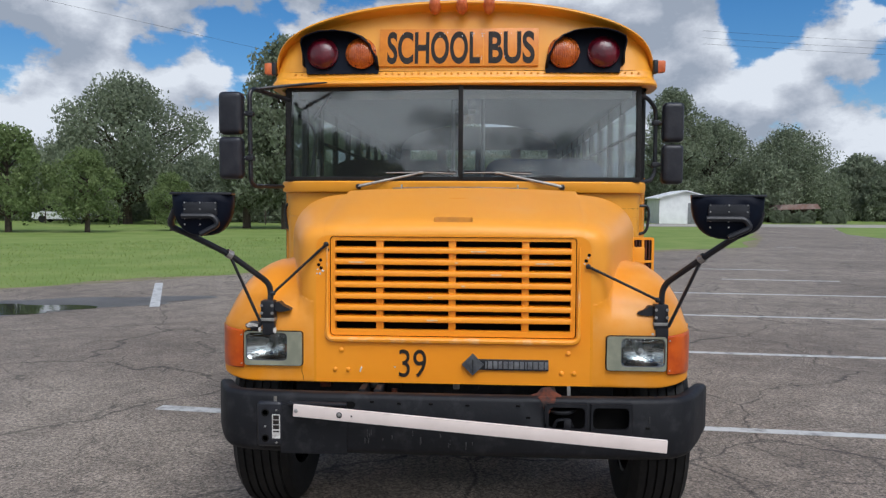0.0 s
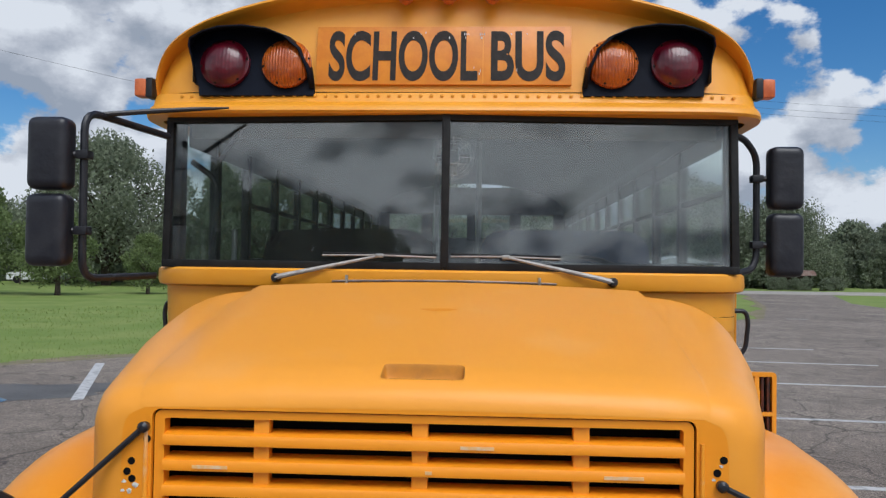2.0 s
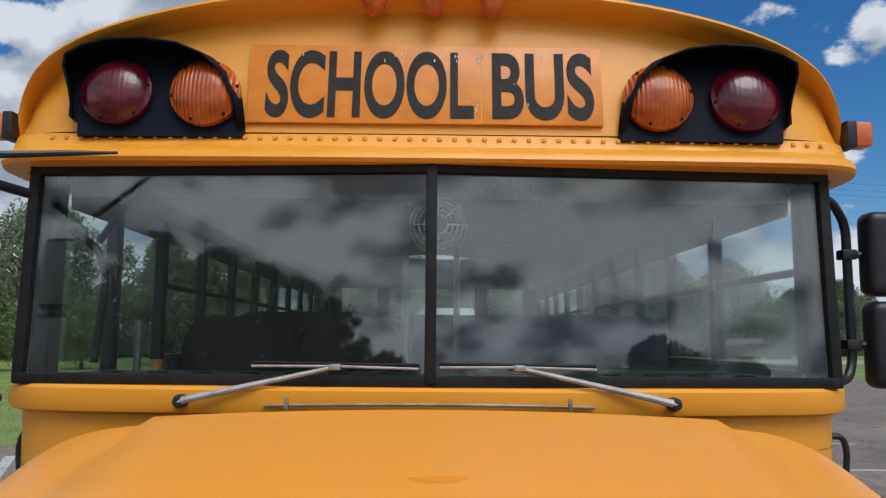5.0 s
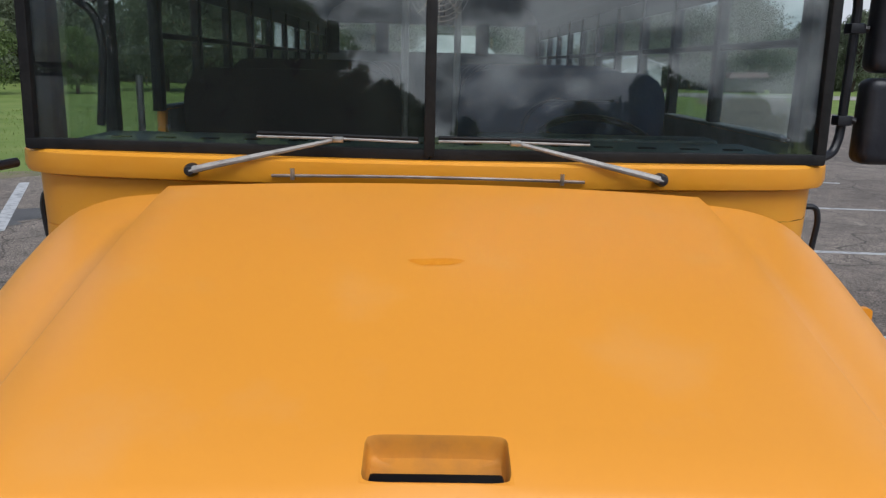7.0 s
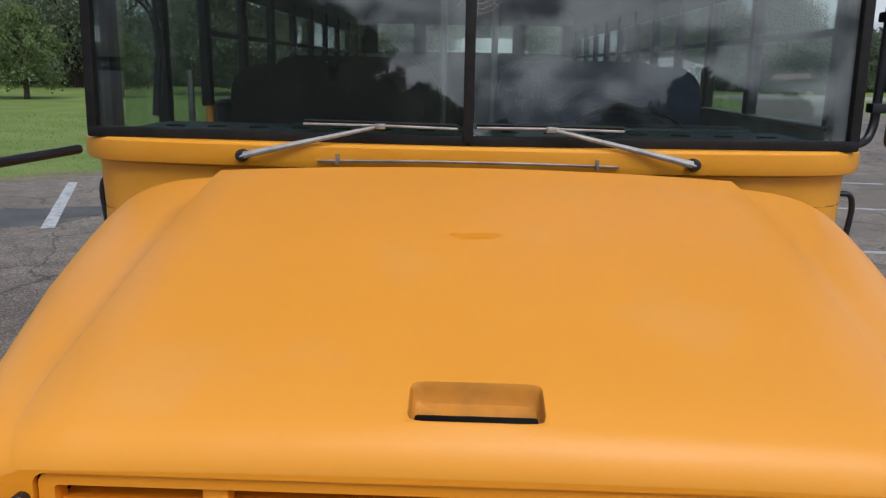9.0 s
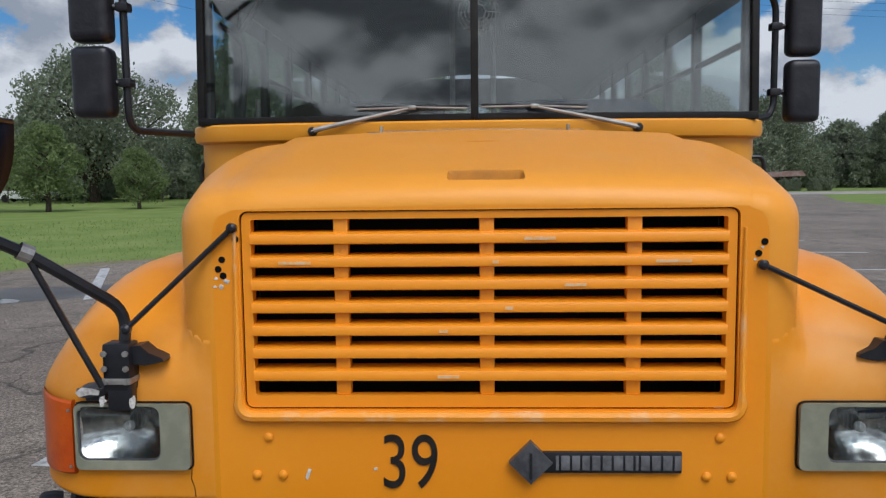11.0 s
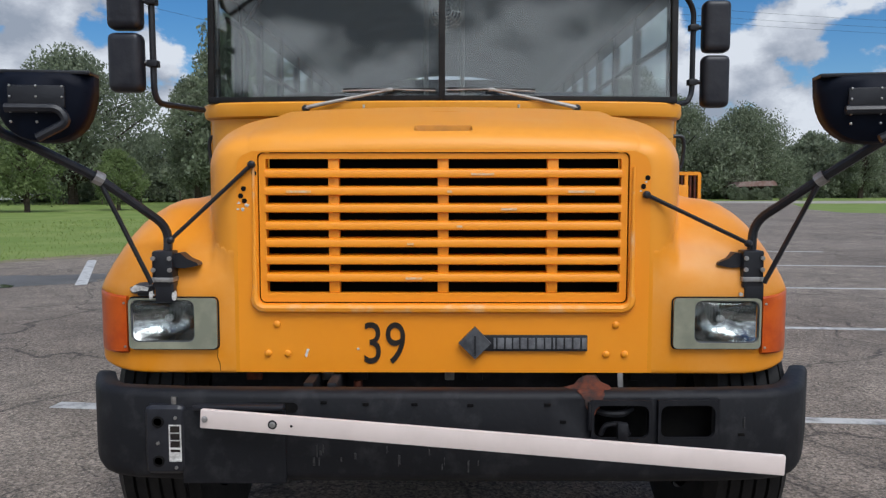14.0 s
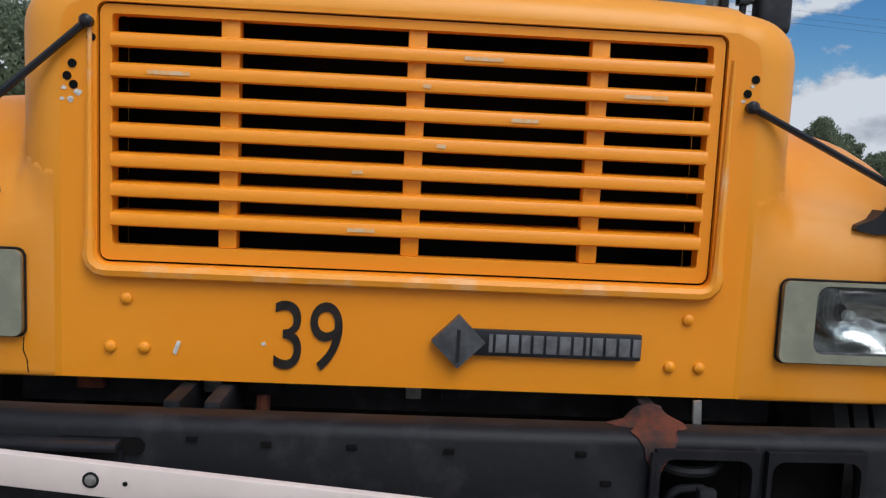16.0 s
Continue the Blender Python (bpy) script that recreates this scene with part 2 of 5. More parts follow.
GREYM = mat("grey_emblem_metal", (0.11, 0.115, 0.125), 0.45, 0.4, col2=(0.06, 0.062, 0.068), scale=30)
BEZELD = mat("light_grey_enamel", (0.17, 0.175, 0.185), 0.5, 0.2, col2=(0.10, 0.10, 0.11), scale=30)
# near-black: dark parts, and the shade of holes and cavities as colour
DARK = mat("dark_parts_and_shade", (0.003, 0.003, 0.004), 0.8, spec=0.15, col2=(0.008, 0.0075, 0.007), scale=6, bump=0.1)
INTER = mat("grey_interior_panel", (0.22, 0.23, 0.24), 0.6, col2=(0.13, 0.14, 0.15), scale=5)
CEIL = mat("interior_ceiling", (0.15, 0.165, 0.175), 0.55, col2=(0.115, 0.125, 0.135), scale=4)
SEATB = mat("dark_brown_vinyl", (0.018, 0.013, 0.014), 0.6, col2=(0.03, 0.022, 0.022), scale=8)
SEATN = mat("navy_vinyl", (0.010, 0.024, 0.07), 0.6, col2=(0.016, 0.036, 0.095), scale=6)
DASH = mat("dark_green_grey_dash", (0.016, 0.028, 0.028), 0.5, col2=(0.026, 0.04, 0.04), scale=10, bump=0.05)
BUILDW = mat("white_metal_siding", (0.72, 0.73, 0.74), 0.5, col2=(0.64, 0.65, 0.66), scale=1.5)
BUILDR = mat("rusty_roof_sheet", (0.22, 0.13, 0.11), 0.8, col2=(0.30, 0.24, 0.22), scale=1.2)
CONC = mat("pale_gravel_road", (0.36, 0.33, 0.29), 0.9, col2=(0.28, 0.26, 0.23), scale=0.6)
BARK = mat("tree_bark", (0.075, 0.058, 0.043), 0.9, col2=(0.04, 0.031, 0.025), scale=7, bump=0.5, bscale=20)
LINE = mat("worn_white_line", (0.50, 0.50, 0.49), 0.75, col2=(0.20, 0.20, 0.20), scale=9, lo=0.48, hi=0.68, bump=0.2, bscale=120)
WATER = mat("puddle_water", (0.02, 0.022, 0.024), 0.02, spec=0.95, col2=(0.03, 0.03, 0.03), scale=1, bump=0.06, bscale=9)
WETASPH = mat("wet_asphalt", (0.075, 0.068, 0.062), 0.45, col2=(0.12, 0.11, 0.10), scale=1.2, bump=0.3, bscale=90)
WORN = mat("worn_pale_paint", (0.72, 0.50, 0.30), 0.6, col2=(0.78, 0.40, 0.12), scale=60)
SCUFF = mat("pale_scuff", (0.05, 0.05, 0.05), 0.8, col2=(0.02, 0.02, 0.02), scale=80)
WIRE = mat("cable", (0.02, 0.02, 0.02), 0.7)


def leaf_mat(name, a, b):
    m = mat(name, a, 0.7, col2=b, scale=0.8, spec=0.12)
    nt = m.node_tree
    p = nt.nodes["Principled BSDF"]
    geo = nt.nodes.new("ShaderNodeNewGeometry")
    hsv = nt.nodes.new("ShaderNodeHueSaturation")
    mr = nt.nodes.new("ShaderNodeMapRange")
    mr.inputs["To Min"].default_value, mr.inputs["To Max"].default_value = 0.82, 1.2
    src = p.inputs["Base Color"].links[0].from_socket
    nt.links.new(geo.outputs["Random Per Island"], mr.inputs["Value"])
    nt.links.new(mr.outputs[0], hsv.inputs["Value"])
    nt.links.new(src, hsv.inputs["Color"])
    nt.links.new(hsv.outputs[0], p.inputs["Base Color"])
    tl, mx = nt.nodes.new("ShaderNodeBsdfTranslucent"), nt.nodes.new("ShaderNodeMixShader")
    mx.inputs[0].default_value = 0.35
    nt.links.new(hsv.outputs[0], tl.inputs["Color"])
    nt.links.new(p.outputs[0], mx.inputs[1]); nt.links.new(tl.outputs[0], mx.inputs[2])
    nt.links.new(mx.outputs[0], nt.nodes["Material Output"].inputs["Surface"])
    return m


LEAF1 = leaf_mat("oak_leaves", (0.165, 0.198, 0.130), (0.22, 0.25, 0.172))
LEAF2 = leaf_mat("light_leaves", (0.14, 0.19, 0.075), (0.185, 0.235, 0.10))


BLADE = leaf_mat("grass_blade", (0.21, 0.28, 0.078), (0.265, 0.325, 0.105))
MIRRORM = mat("polished_reflector", (0.50, 0.51, 0.50), 0.16, 1.0, col2=(0.30, 0.30, 0.30), scale=30, rvar=0.06, bump=0.10, bscale=30)


def glass(name, tint, gloss_ior=1.5, dust=0.0):
    m = bpy.data.materials.new(name)
    m.use_nodes = True
    nt = m.node_tree
    nt.nodes.clear()
    N, L = nt.nodes.new, nt.links.new
    out, mix = N("ShaderNodeOutputMaterial"), N("ShaderNodeMixShader")
    tr, gl, lw = N("ShaderNodeBsdfTransparent"), N("ShaderNodeBsdfGlossy"), N("ShaderNodeLayerWeight")
    tr.inputs["Color"].default_value = (*tint, 1)
    gl.inputs["Roughness"].default_value = 0.0
    lw.inputs["Blend"].default_value = 0.5
    pw, fr = N("ShaderNodeMath"), N("ShaderNodeMapRange")
    pw.operation, pw.inputs[1].default_value = "POWER", 5.0
    fr.inputs["To Min"].default_value = ((gloss_ior - 1) / (gloss_ior + 1)) ** 2
    L(lw.outputs["Facing"], pw.inputs[0]); L(pw.outputs[0], fr.inputs["Value"])
    film, df = N("ShaderNodeMixShader"), N("ShaderNodeBsdfDiffuse")
    tc, no, mr = N("ShaderNodeTexCoord"), N("ShaderNodeTexNoise"), N("ShaderNodeMapRange")
    no.inputs["Scale"].default_value, no.inputs["Detail"].default_value = 3.0, 6
    mr.inputs["To Min"].default_value, mr.inputs["To Max"].default_value = dust * 0.4, dust * 1.6
    L(tc.outputs["Object"], no.inputs["Vector"]); L(no.outputs["Fac"], mr.inputs["Value"]); L(mr.outputs[0], film.inputs[0])
    L(tr.outputs[0], film.inputs[1]); L(df.outputs[0], film.inputs[2])
    L(fr.outputs[0], mix.inputs[0]); L(film.outputs[0], mix.inputs[1]); L(gl.outputs[0], mix.inputs[2])
    L(mix.outputs[0], out.inputs["Surface"])
    return m


GLASS = glass("dusty_window_glass", (0.915, 0.96, 0.952), 1.88, 0.006)
LENS = glass("clear_headlight_glass", (0.93, 0.95, 0.95), 1.45)


def asphalt():
    m = mat("cracked_asphalt", (0.152, 0.124, 0.100), 0.78, spec=0.5, col2=(0.248, 0.208, 0.169), scale=0.30, detail=10, bump=0.0, lo=0.34, hi=0.66)
    nt = m.node_tree
    N, L = nt.nodes.new, nt.links.new
    p = nt.nodes["Principled BSDF"]
    col = p.inputs["Base Color"].links[0].from_socket
    tc = N("ShaderNodeTexCoord")

    def times(fac, lo, hi, a, b):
        """Multiply the colour by a value that runs from a to b as fac runs from lo to hi."""
        nonlocal col
        r = N("ShaderNodeMapRange")
        for k, v in zip(("From Min", "From Max", "To Min", "To Max"), (lo, hi, a, b)):
            r.inputs[k].default_value = v
        L(fac, r.inputs["Value"])
        mul = N("ShaderNodeMix"); mul.data_type, mul.blend_type = "RGBA", "MULTIPLY"
        mul.inputs["Factor"].default_value = 1.0
        L(col, mul.inputs["A"]); L(r.outputs[0], mul.inputs["B"])
        col = mul.outputs["Result"]

    # worn patches, grit and single stone chips
    for sc, lo, hi, a, b in ((2.6, 0.36, 0.64, 0.80, 1.18), (38.0, 0.30, 0.70, 0.55, 1.45)):
        n = N("ShaderNodeTexNoise")
        n.inputs["Scale"].default_value, n.inputs["Detail"].default_value, n.inputs["Roughness"].default_value = sc, 5, 0.65
        L(tc.outputs["Object"], n.inputs["Vector"])
        times(n.outputs["Fac"], lo, hi, a, b)
    v = N("ShaderNodeTexVoronoi"); v.inputs["Scale"].default_value = 95
    L(tc.outputs["Object"], v.inputs["Vector"])
    sepc = N("ShaderNodeSeparateColor"); L(v.outputs["Color"], sepc.inputs[0])
    times(sepc.outputs[0], 0.0, 1.0, 0.45, 1.6)
    # cracks wander; the fine net shows in patches only
    wn = N("ShaderNodeTexNoise"); wn.inputs["Scale"].default_value = 1.3; wn.inputs["Detail"].default_value = 7
    L(tc.outputs["Object"], wn.inputs["Vector"])
    add = N("ShaderNodeVectorMath"); add.operation = "MULTIPLY_ADD"
    add.inputs[1].default_value = (0.9, 0.9, 0.0)
    L(wn.outputs["Color"], add.inputs[0]); L(tc.outputs["Object"], add.inputs[2])
    for sc, wid, dark in ((0.42, 0.009, 0.42), (1.25, 0.010, 0.55), (3.2, 0.014, 0.72)):
        cv = N("ShaderNodeTexVoronoi"); cv.feature = "DISTANCE_TO_EDGE"; cv.inputs["Scale"].default_value = sc
        L(add.outputs[0], cv.inputs["Vector"])
        times(cv.outputs["Distance"], wid * 0.25, wid, dark, 1.0)
    L(col, p.inputs["Base Color"])
    bp = N("ShaderNodeBump"); bp.inputs["Strength"].default_value, bp.inputs["Distance"].default_value = 0.7, 0.006
    L(v.outputs["Distance"], bp.inputs["Height"]); L(bp.outputs[0], p.inputs["Normal"])
    return m


ASPHALT = asphalt()
GRASS = mat("mown_grass", (0.145, 0.21, 0.048), 0.85, col2=(0.205, 0.255, 0.075), scale=0.5, bump=0.6, bscale=25, spec=0.2, detail=10)


# ---- mesh helpers ----
SHIFT = Matrix.Identity(4)  # where the group of parts being built sits on the bus


def part(name, bm, material, parent=None, label="", smooth=35):
    me = bpy.data.meshes.new(name)
    bmesh.ops.recalc_face_normals(bm, faces=bm.faces)
    bm.to_mesh(me)
    bm.free()
    me.transform(SHIFT)
    me.materials.append(material)
    if smooth:
        me.shade_smooth()
        me.set_sharp_from_angle(angle=radians(smooth))
    ob = new(name, me)
    ob.parent = parent
    if label:
        ob["label"] = label
    return ob


def again(ob, m, parent=None):
    """The same mesh once more, as an object of its own."""
    o = new(ob.name, ob.data)
    o.parent = parent or ob.parent
    o.matrix_basis = m
    for k in ("label", "category", "group", "kind"):
        if k in ob:
            o[k] = ob[k]
    return o


def box(bm, c, s, bevel=0.0, m=None, seg=2):
    mm = Matrix.Translation(c) @ Matrix.Diagonal((*s, 1))
    if m:
        mm = m @ mm
    vs = bmesh.ops.create_cube(bm, size=1, matrix=mm)["verts"]
    if bevel:
        es = list({e for v in vs for e in v.link_edges})
        bmesh.ops.bevel(bm, geom=es, offset=bevel, segments=seg, affect="EDGES", profile=0.6)
    return bm


def B(c, s, bevel=0.0, m=None, seg=2):
    return box(bmesh.new(), c, s, bevel, m, seg)


def tube(bm, pts, r, n=10):
    """A round bar along the points; r is one radius or one for each point."""
    pts = [Vector(p) for p in pts]
    rs = r if isinstance(r, (list, tuple)) else [r] * len(pts)
    rows, ref = [], None
    for i, p in enumerate(pts):
        d = (pts[min(i + 1, len(pts) - 1)] - pts[max(i - 1, 0)]).normalized()
        if ref is None:
            ref = d.orthogonal().normalized()
        ref = (ref - d * ref.dot(d)).normalized()
        o = d.cross(ref)
        rows.append([bm.verts.new(p + (ref * math.cos(a) + o * math.sin(a)) * rs[i]) for a in (2 * math.pi * k / n for k in range(n))])
    for a, b in zip(rows, rows[1:]):
        for k in range(n):
            bm.faces.new((a[k], a[(k + 1) % n], b[(k + 1) % n], b[k]))
    bm.faces.new(rows[0]); bm.faces.new(rows[-1])
    return bm


def bent(pts, r=0.04, n=5):
    """The points of a bent line with rounded corners."""
    pts = [Vector(p) for p in pts]
    out = [pts[0]]
    for a, b, c in zip(pts, pts[1:], pts[2:]):
        q = min(r, (a - b).length * 0.45, (c - b).length * 0.45)
        s, e = b + (a - b).normalized() * q, b + (c - b).normalized() * q
        for k in range(n + 1):
            t = k / n
            out.append(s * (1 - t) ** 2 + b * 2 * t * (1 - t) + e * t * t)
    return out + [pts[-1]]


def T(pts, r, n=10, bend=0.0):
    return tube(bmesh.new(), bent(pts, bend) if bend else pts, r, n)


def grid(bm, rows):
    vs = [[bm.verts.new(p) for p in row] for row in rows]
    for a, b in zip(vs, vs[1:]):
        for k in range(len(a) - 1):
            q = (a[k], a[k + 1], b[k + 1], b[k])
            if len({v.co.to_tuple(6) for v in q}) > 2:
                try:
                    bm.faces.new(q)
                except ValueError:
                    pass
    return vs


def prism(bm, outline, d, y0=0.0):
    """A plate with this (x, z) outline, from y0 to y0 + d."""
    a = [bm.verts.new((x, y0, z)) for x, z in outline]
    b = [bm.verts.new((x, y0 + d, z)) for x, z in outline]
    n = len(a)
    for k in range(n):
        bm.faces.new((a[k], a[(k + 1) % n], b[(k + 1) % n], b[k]))
    bm.faces.new(a); bm.faces.new(b[::-1])
    return bm


def rrect(x0, z0, x1, z1, r, n=4):
    out = []
    for cx, cz, a0 in ((x1 - r, z1 - r, 0), (x0 + r, z1 - r, 90), (x0 + r, z0 + r, 180), (x1 - r, z0 + r, 270)):
        for k in range(n + 1):
            a = radians(a0 + 90 * k / n)
            out.append((cx + r * math.cos(a), cz + r * math.sin(a)))
    return out


def spin(bm, profile, m, n=20):
    """A turned body: (radius, height) rows round the local z axis of m."""
    rows = [[m @ Vector((r * math.cos(a), r * math.sin(a), h)) for a in (2 * math.pi * k / n for k in range(n + 1))] for r, h in profile]
    grid(bm, rows)
    bmesh.ops.remove_doubles(bm, verts=bm.verts, dist=1e-5)
    return bm


def plate_with_hole(outer, inner, y=0.0):
    """A flat sheet in the x-z plane between two outlines."""
    bm = bmesh.new()
    es = []
    for loop in (outer, inner):
        vs = [bm.verts.new((x, y, z)) for x, z in loop]
        es += [bm.edges.new((vs[k], vs[(k + 1) % len(vs)])) for k in range(len(vs))]
    bmesh.ops.triangle_fill(bm, use_beauty=True, use_dissolve=False, edges=es)
    return bm


def thicken(ob, t, offset=-1.0):
    md = ob.modifiers.new("thickness", "SOLIDIFY")
    md.thickness, md.offset = t, offset
    return ob


def lettering(name, text, material, parent, x0, x1, z0, z1, place, depth=0.0015, label="", bold=0.026):
    """Built-in font, drawn out to the given box in the plane of place (local x, z)."""
    cu = bpy.data.curves.new(name, "FONT")
    cu.body, cu.extrude, cu.resolution_u, cu.offset = text, 0.001, 10, bold
    tmp = new(name, cu)
    me = bpy.data.meshes.new_from_object(tmp.evaluated_get(bpy.context.evaluated_depsgraph_get()))
    bpy.data.objects.remove(tmp)
    co = np.array([v.co for v in me.vertices])
    lo, hi = co.min(0), co.max(0)
    for v in me.vertices:
        u, w = (v.co.x - lo[0]) / (hi[0] - lo[0]), (v.co.y - lo[1]) / (hi[1] - lo[1])
        v.co = place @ Vector((x0 + u * (x1 - x0), -depth if v.co.z > 0 else 0.0, z0 + w * (z1 - z0)))
    me.name = name
    me.transform(SHIFT)
    me.materials.clear()
    me.materials.append(material)
    ob = new(name, me)
    ob.parent = parent
    if label:
        ob["label"] = label
    return ob


RX90 = pose(0, 0, 0, 90)  # local z turned to -y: faces the front


# ---- the lot and its surroundings ----
def sheet(name, pts, z, thick, material):
    bm = bmesh.new()
    top = [bm.verts.new((x, y, z)) for x, y in pts]
    low = [bm.verts.new((x, y, z - thick)) for x, y in pts]
    n = len(pts)
    bm.faces.new(top); bm.faces.new(low[::-1])
    for k in range(n):
        bm.faces.new((top[k], low[k], low[(k + 1) % n], top[(k + 1) % n]))
    return part(name, bm, material, smooth=0)


ground = tagged(sheet("ground", [(-2500, -2500), (2500, -2500), (2500, 2500), (-2500, 2500)], -0.015, 0.5, GRASS), "mown green grass field reaching the trees", "grass", kind="structure")
lot = [(-60, -42), (-30, -11.5), (-16, 2.3), (-8.7, 9.9), (-4.7, 14.1), (3, 21.2), (10.6, 27.5), (14.5, 38), (19.6, 55.5), (20.5, 61), (28, 61), (25.7, 55), (21.5, 44), (20.5, 38), (24, 35), (60, 32), (60, -55), (-60, -55)]
pavement = tagged(sheet("pavement", lot, 0.0, 0.1, ASPHALT), "cracked grey-brown asphalt parking lot", "parking lot", kind="structure")
edge = [(-60, -42), (-30, -11.5), (-16, 2.3), (-8.7, 9.9), (-4.7, 14.1), (3, 21.2), (10.6, 27.5), (14.5, 38), (19.6, 55.5)]
er = random.Random(4)
verge = [(x + 0.3, y - 0.3) for x, y in edge]
fine = []
for (xa, ya), (xb, yb) in zip(edge, edge[1:]):
    for k in range(14):
        f = k / 14
        w = 0.55 + 0.3 * math.sin(f * 9 + xa) + er.uniform(-0.12, 0.12)
        fine.append((xa + (xb - xa) * f - w * 0.7, ya + (yb - ya) * f + w * 0.7))
tagged(sheet("verge", verge + fine[::-1], -0.006, 0.05, DIRT), "sandy bare verge between asphalt and grass", "verge", kind="structure")
road = tagged(sheet("road", [(8, 60), (260, 74), (260, 86), (8, 70)], 0.012, 0.1, CONC), "pale gravel road beyond the lot", "road", kind="structure")
def pool(cx, cy, turn, half, wide):
    """An uneven rounded outline."""
    out = []
    for k in range(36):
        a = 2 * math.pi * k / 36
        r = 1 + 0.13 * math.sin(3 * a + 1) + 0.08 * math.sin(7 * a) + 0.05 * math.sin(11 * a + 2)
        u, v = half * r * math.cos(a), wide * r * math.sin(a)
        out.append((cx + u * math.cos(turn) - v * math.sin(turn), cy + u * math.sin(turn) + v * math.cos(turn)))
    return out


puddle_pts = pool(-7.9, 7.0, radians(15), 1.95, 0.85)
wet = pool(-7.2, 7.6, radians(28), 2.75, 1.0)
tagged(sheet("wet_patch", wet, 0.003, 0.002, WETASPH), "dark wet asphalt round the puddle", "wet asphalt", kind="structure")
puddle = tagged(sheet("puddle", puddle_pts, 0.007, 0.003, WATER), "shallow rain puddle reflecting the sky on asphalt", "puddle", kind="structure")


def stripe(p, q, w=0.1):
    d = (Vector(q) - Vector(p)).normalized()
    o = Vector((-d.y, d.x)) * w / 2
    p, q = Vector(p), Vector(q)
    ob = sheet("parking_line", [tuple(p - o), tuple(q - o), tuple(q + o), tuple(p + o)], 0.004, 0.003, LINE)
    return tagged(ob, "worn white painted parking line on asphalt", "parking line", "parking lines", "structure")


for y in (1.90, 4.86, 7.84, 10.85, 13.75, 16.6):
    stripe((1.5 if y < 12 else 5.2, y + (0.06 if y < 12 else -0.2)), (7.6, y - 0.46))
for p, q in (((-2.36, 2.18), (-1.0, 2.02)), ((11.5, 27.7), (12.3, 27.8))):
    stripe(p, q, 0.12)
stripe((-4.94, 7.85), (-6.42, 11.35), 0.15)


# trees
def tree(name, h, w, seed, leafmat, leaf=0.3, n=2600, low=0.12, label="", clumps=34):
    rnd = random.Random(seed)
    root = tagged(new(name), label, "tree")
    bm = bmesh.new()
    lean = Vector((rnd.uniform(-0.05, 0.05), rnd.uniform(-0.05, 0.05), 0))
    tube(bm, [(0, 0, -0.2), lean * h * 0.3 + Vector((0, 0, h * 0.22)), lean * h * 0.7 + Vector((0, 0, h * 0.5)), lean * h + Vector((0, 0, h * 0.82))],
         [h * 0.036, h * 0.026, h * 0.017, h * 0.004], 8)
    heads = []
    for k in range(clumps):
        zc = h * (low + (0.97 - low) * (k + 0.5) / clumps)
        f = (zc / h - low) / (1 - low)
        env = w / 2 * (math.sin(math.pi * min(1, 0.16 + 0.84 * f) ** 0.85) ** 0.7) * rnd.uniform(0.55, 1.08)
        a = k * 2.4 + rnd.uniform(-0.5, 0.5)
        rr = env * math.sqrt(rnd.uniform(0.12, 1.0))
        c = Vector((rr * math.cos(a), rr * math.sin(a), zc))
        heads.append((c, rnd.uniform(0.085, 0.155) * w * (1.1 - 0.35 * f)))
        st = Vector((0, 0, max(h * 0.14, zc - rr * rnd.uniform(0.5, 0.9)))) + lean * zc
        if k % 2 == 0:
            tube(bm, [st, st.lerp(c, 0.55) + Vector((0, 0, 0.03 * h)), c], [h * 0.012, h * 0.007, h * 0.002], 5)
    part("trunk", bm, BARK, root)
    vs, fs = [], []
    for i in range(n):
        c, r = heads[rnd.randrange(len(heads))]
        d = Vector((rnd.gauss(0, 1), rnd.gauss(0, 1), rnd.gauss(0, 0.8))).normalized() * r * (rnd.random() ** 0.42)
        p = c + d
        u = Vector((rnd.gauss(0, 1), rnd.gauss(0, 1), rnd.gauss(0, 0.5))).normalized()
        v = u.orthogonal().normalized()
        v = Matrix.Rotation(rnd.uniform(0, 6.28), 3, u) @ v
        s = leaf * rnd.uniform(0.5, 1.25)
        u2 = u.cross(v)
        b = len(vs)
        vs += [p - v * s, p + u2 * s * 0.55 + v * s * 0.1, p + v * s, p - u2 * s * 0.45]
        fs.append((b, b + 1, b + 2, b + 3))
    me = bpy.data.meshes.new("crown")
    me.from_pydata([tuple(q) for q in vs], [], fs)
    me.materials.append(leafmat)
    crown = new("crown", me)
    crown.parent = root
    return root


OAK = "tall dark green broadleaf tree at the edge of the grass"
SMALL = "small light green ornamental tree on the mown grass"
oak = tree("oak_tree", 11.5, 15.5, 3, LEAF1, 0.16, 30000, 0.16, OAK, 130)
oak.matrix_basis = pose(-29.7, 58, 0)
tall = tree("tall_tree", 12.5, 8.5, 8, LEAF1, 0.15, 22000, 0.17, OAK, 100)
tall.matrix_basis = pose(-13.4, 47, 0)
small = tree("small_tree", 4.6, 4.4, 5, LEAF2, 0.09, 10000, 0.2, SMALL, 60)
small.matrix_basis = pose(-22.6, 38.5, 0)
bush = tree("roadside_tree", 6.5, 8.0, 11, LEAF1, 0.22, 8500, 0.02, "bushy green tree in the roadside tree line", 70)
bush.matrix_basis = pose(31, 84, 0)


def plant(kind, x, y, s, turn):
    copy_thing(kind, pose(x, y, 0, 0, 0, turn) @ Matrix.Diagonal((s, s, s, 1)))


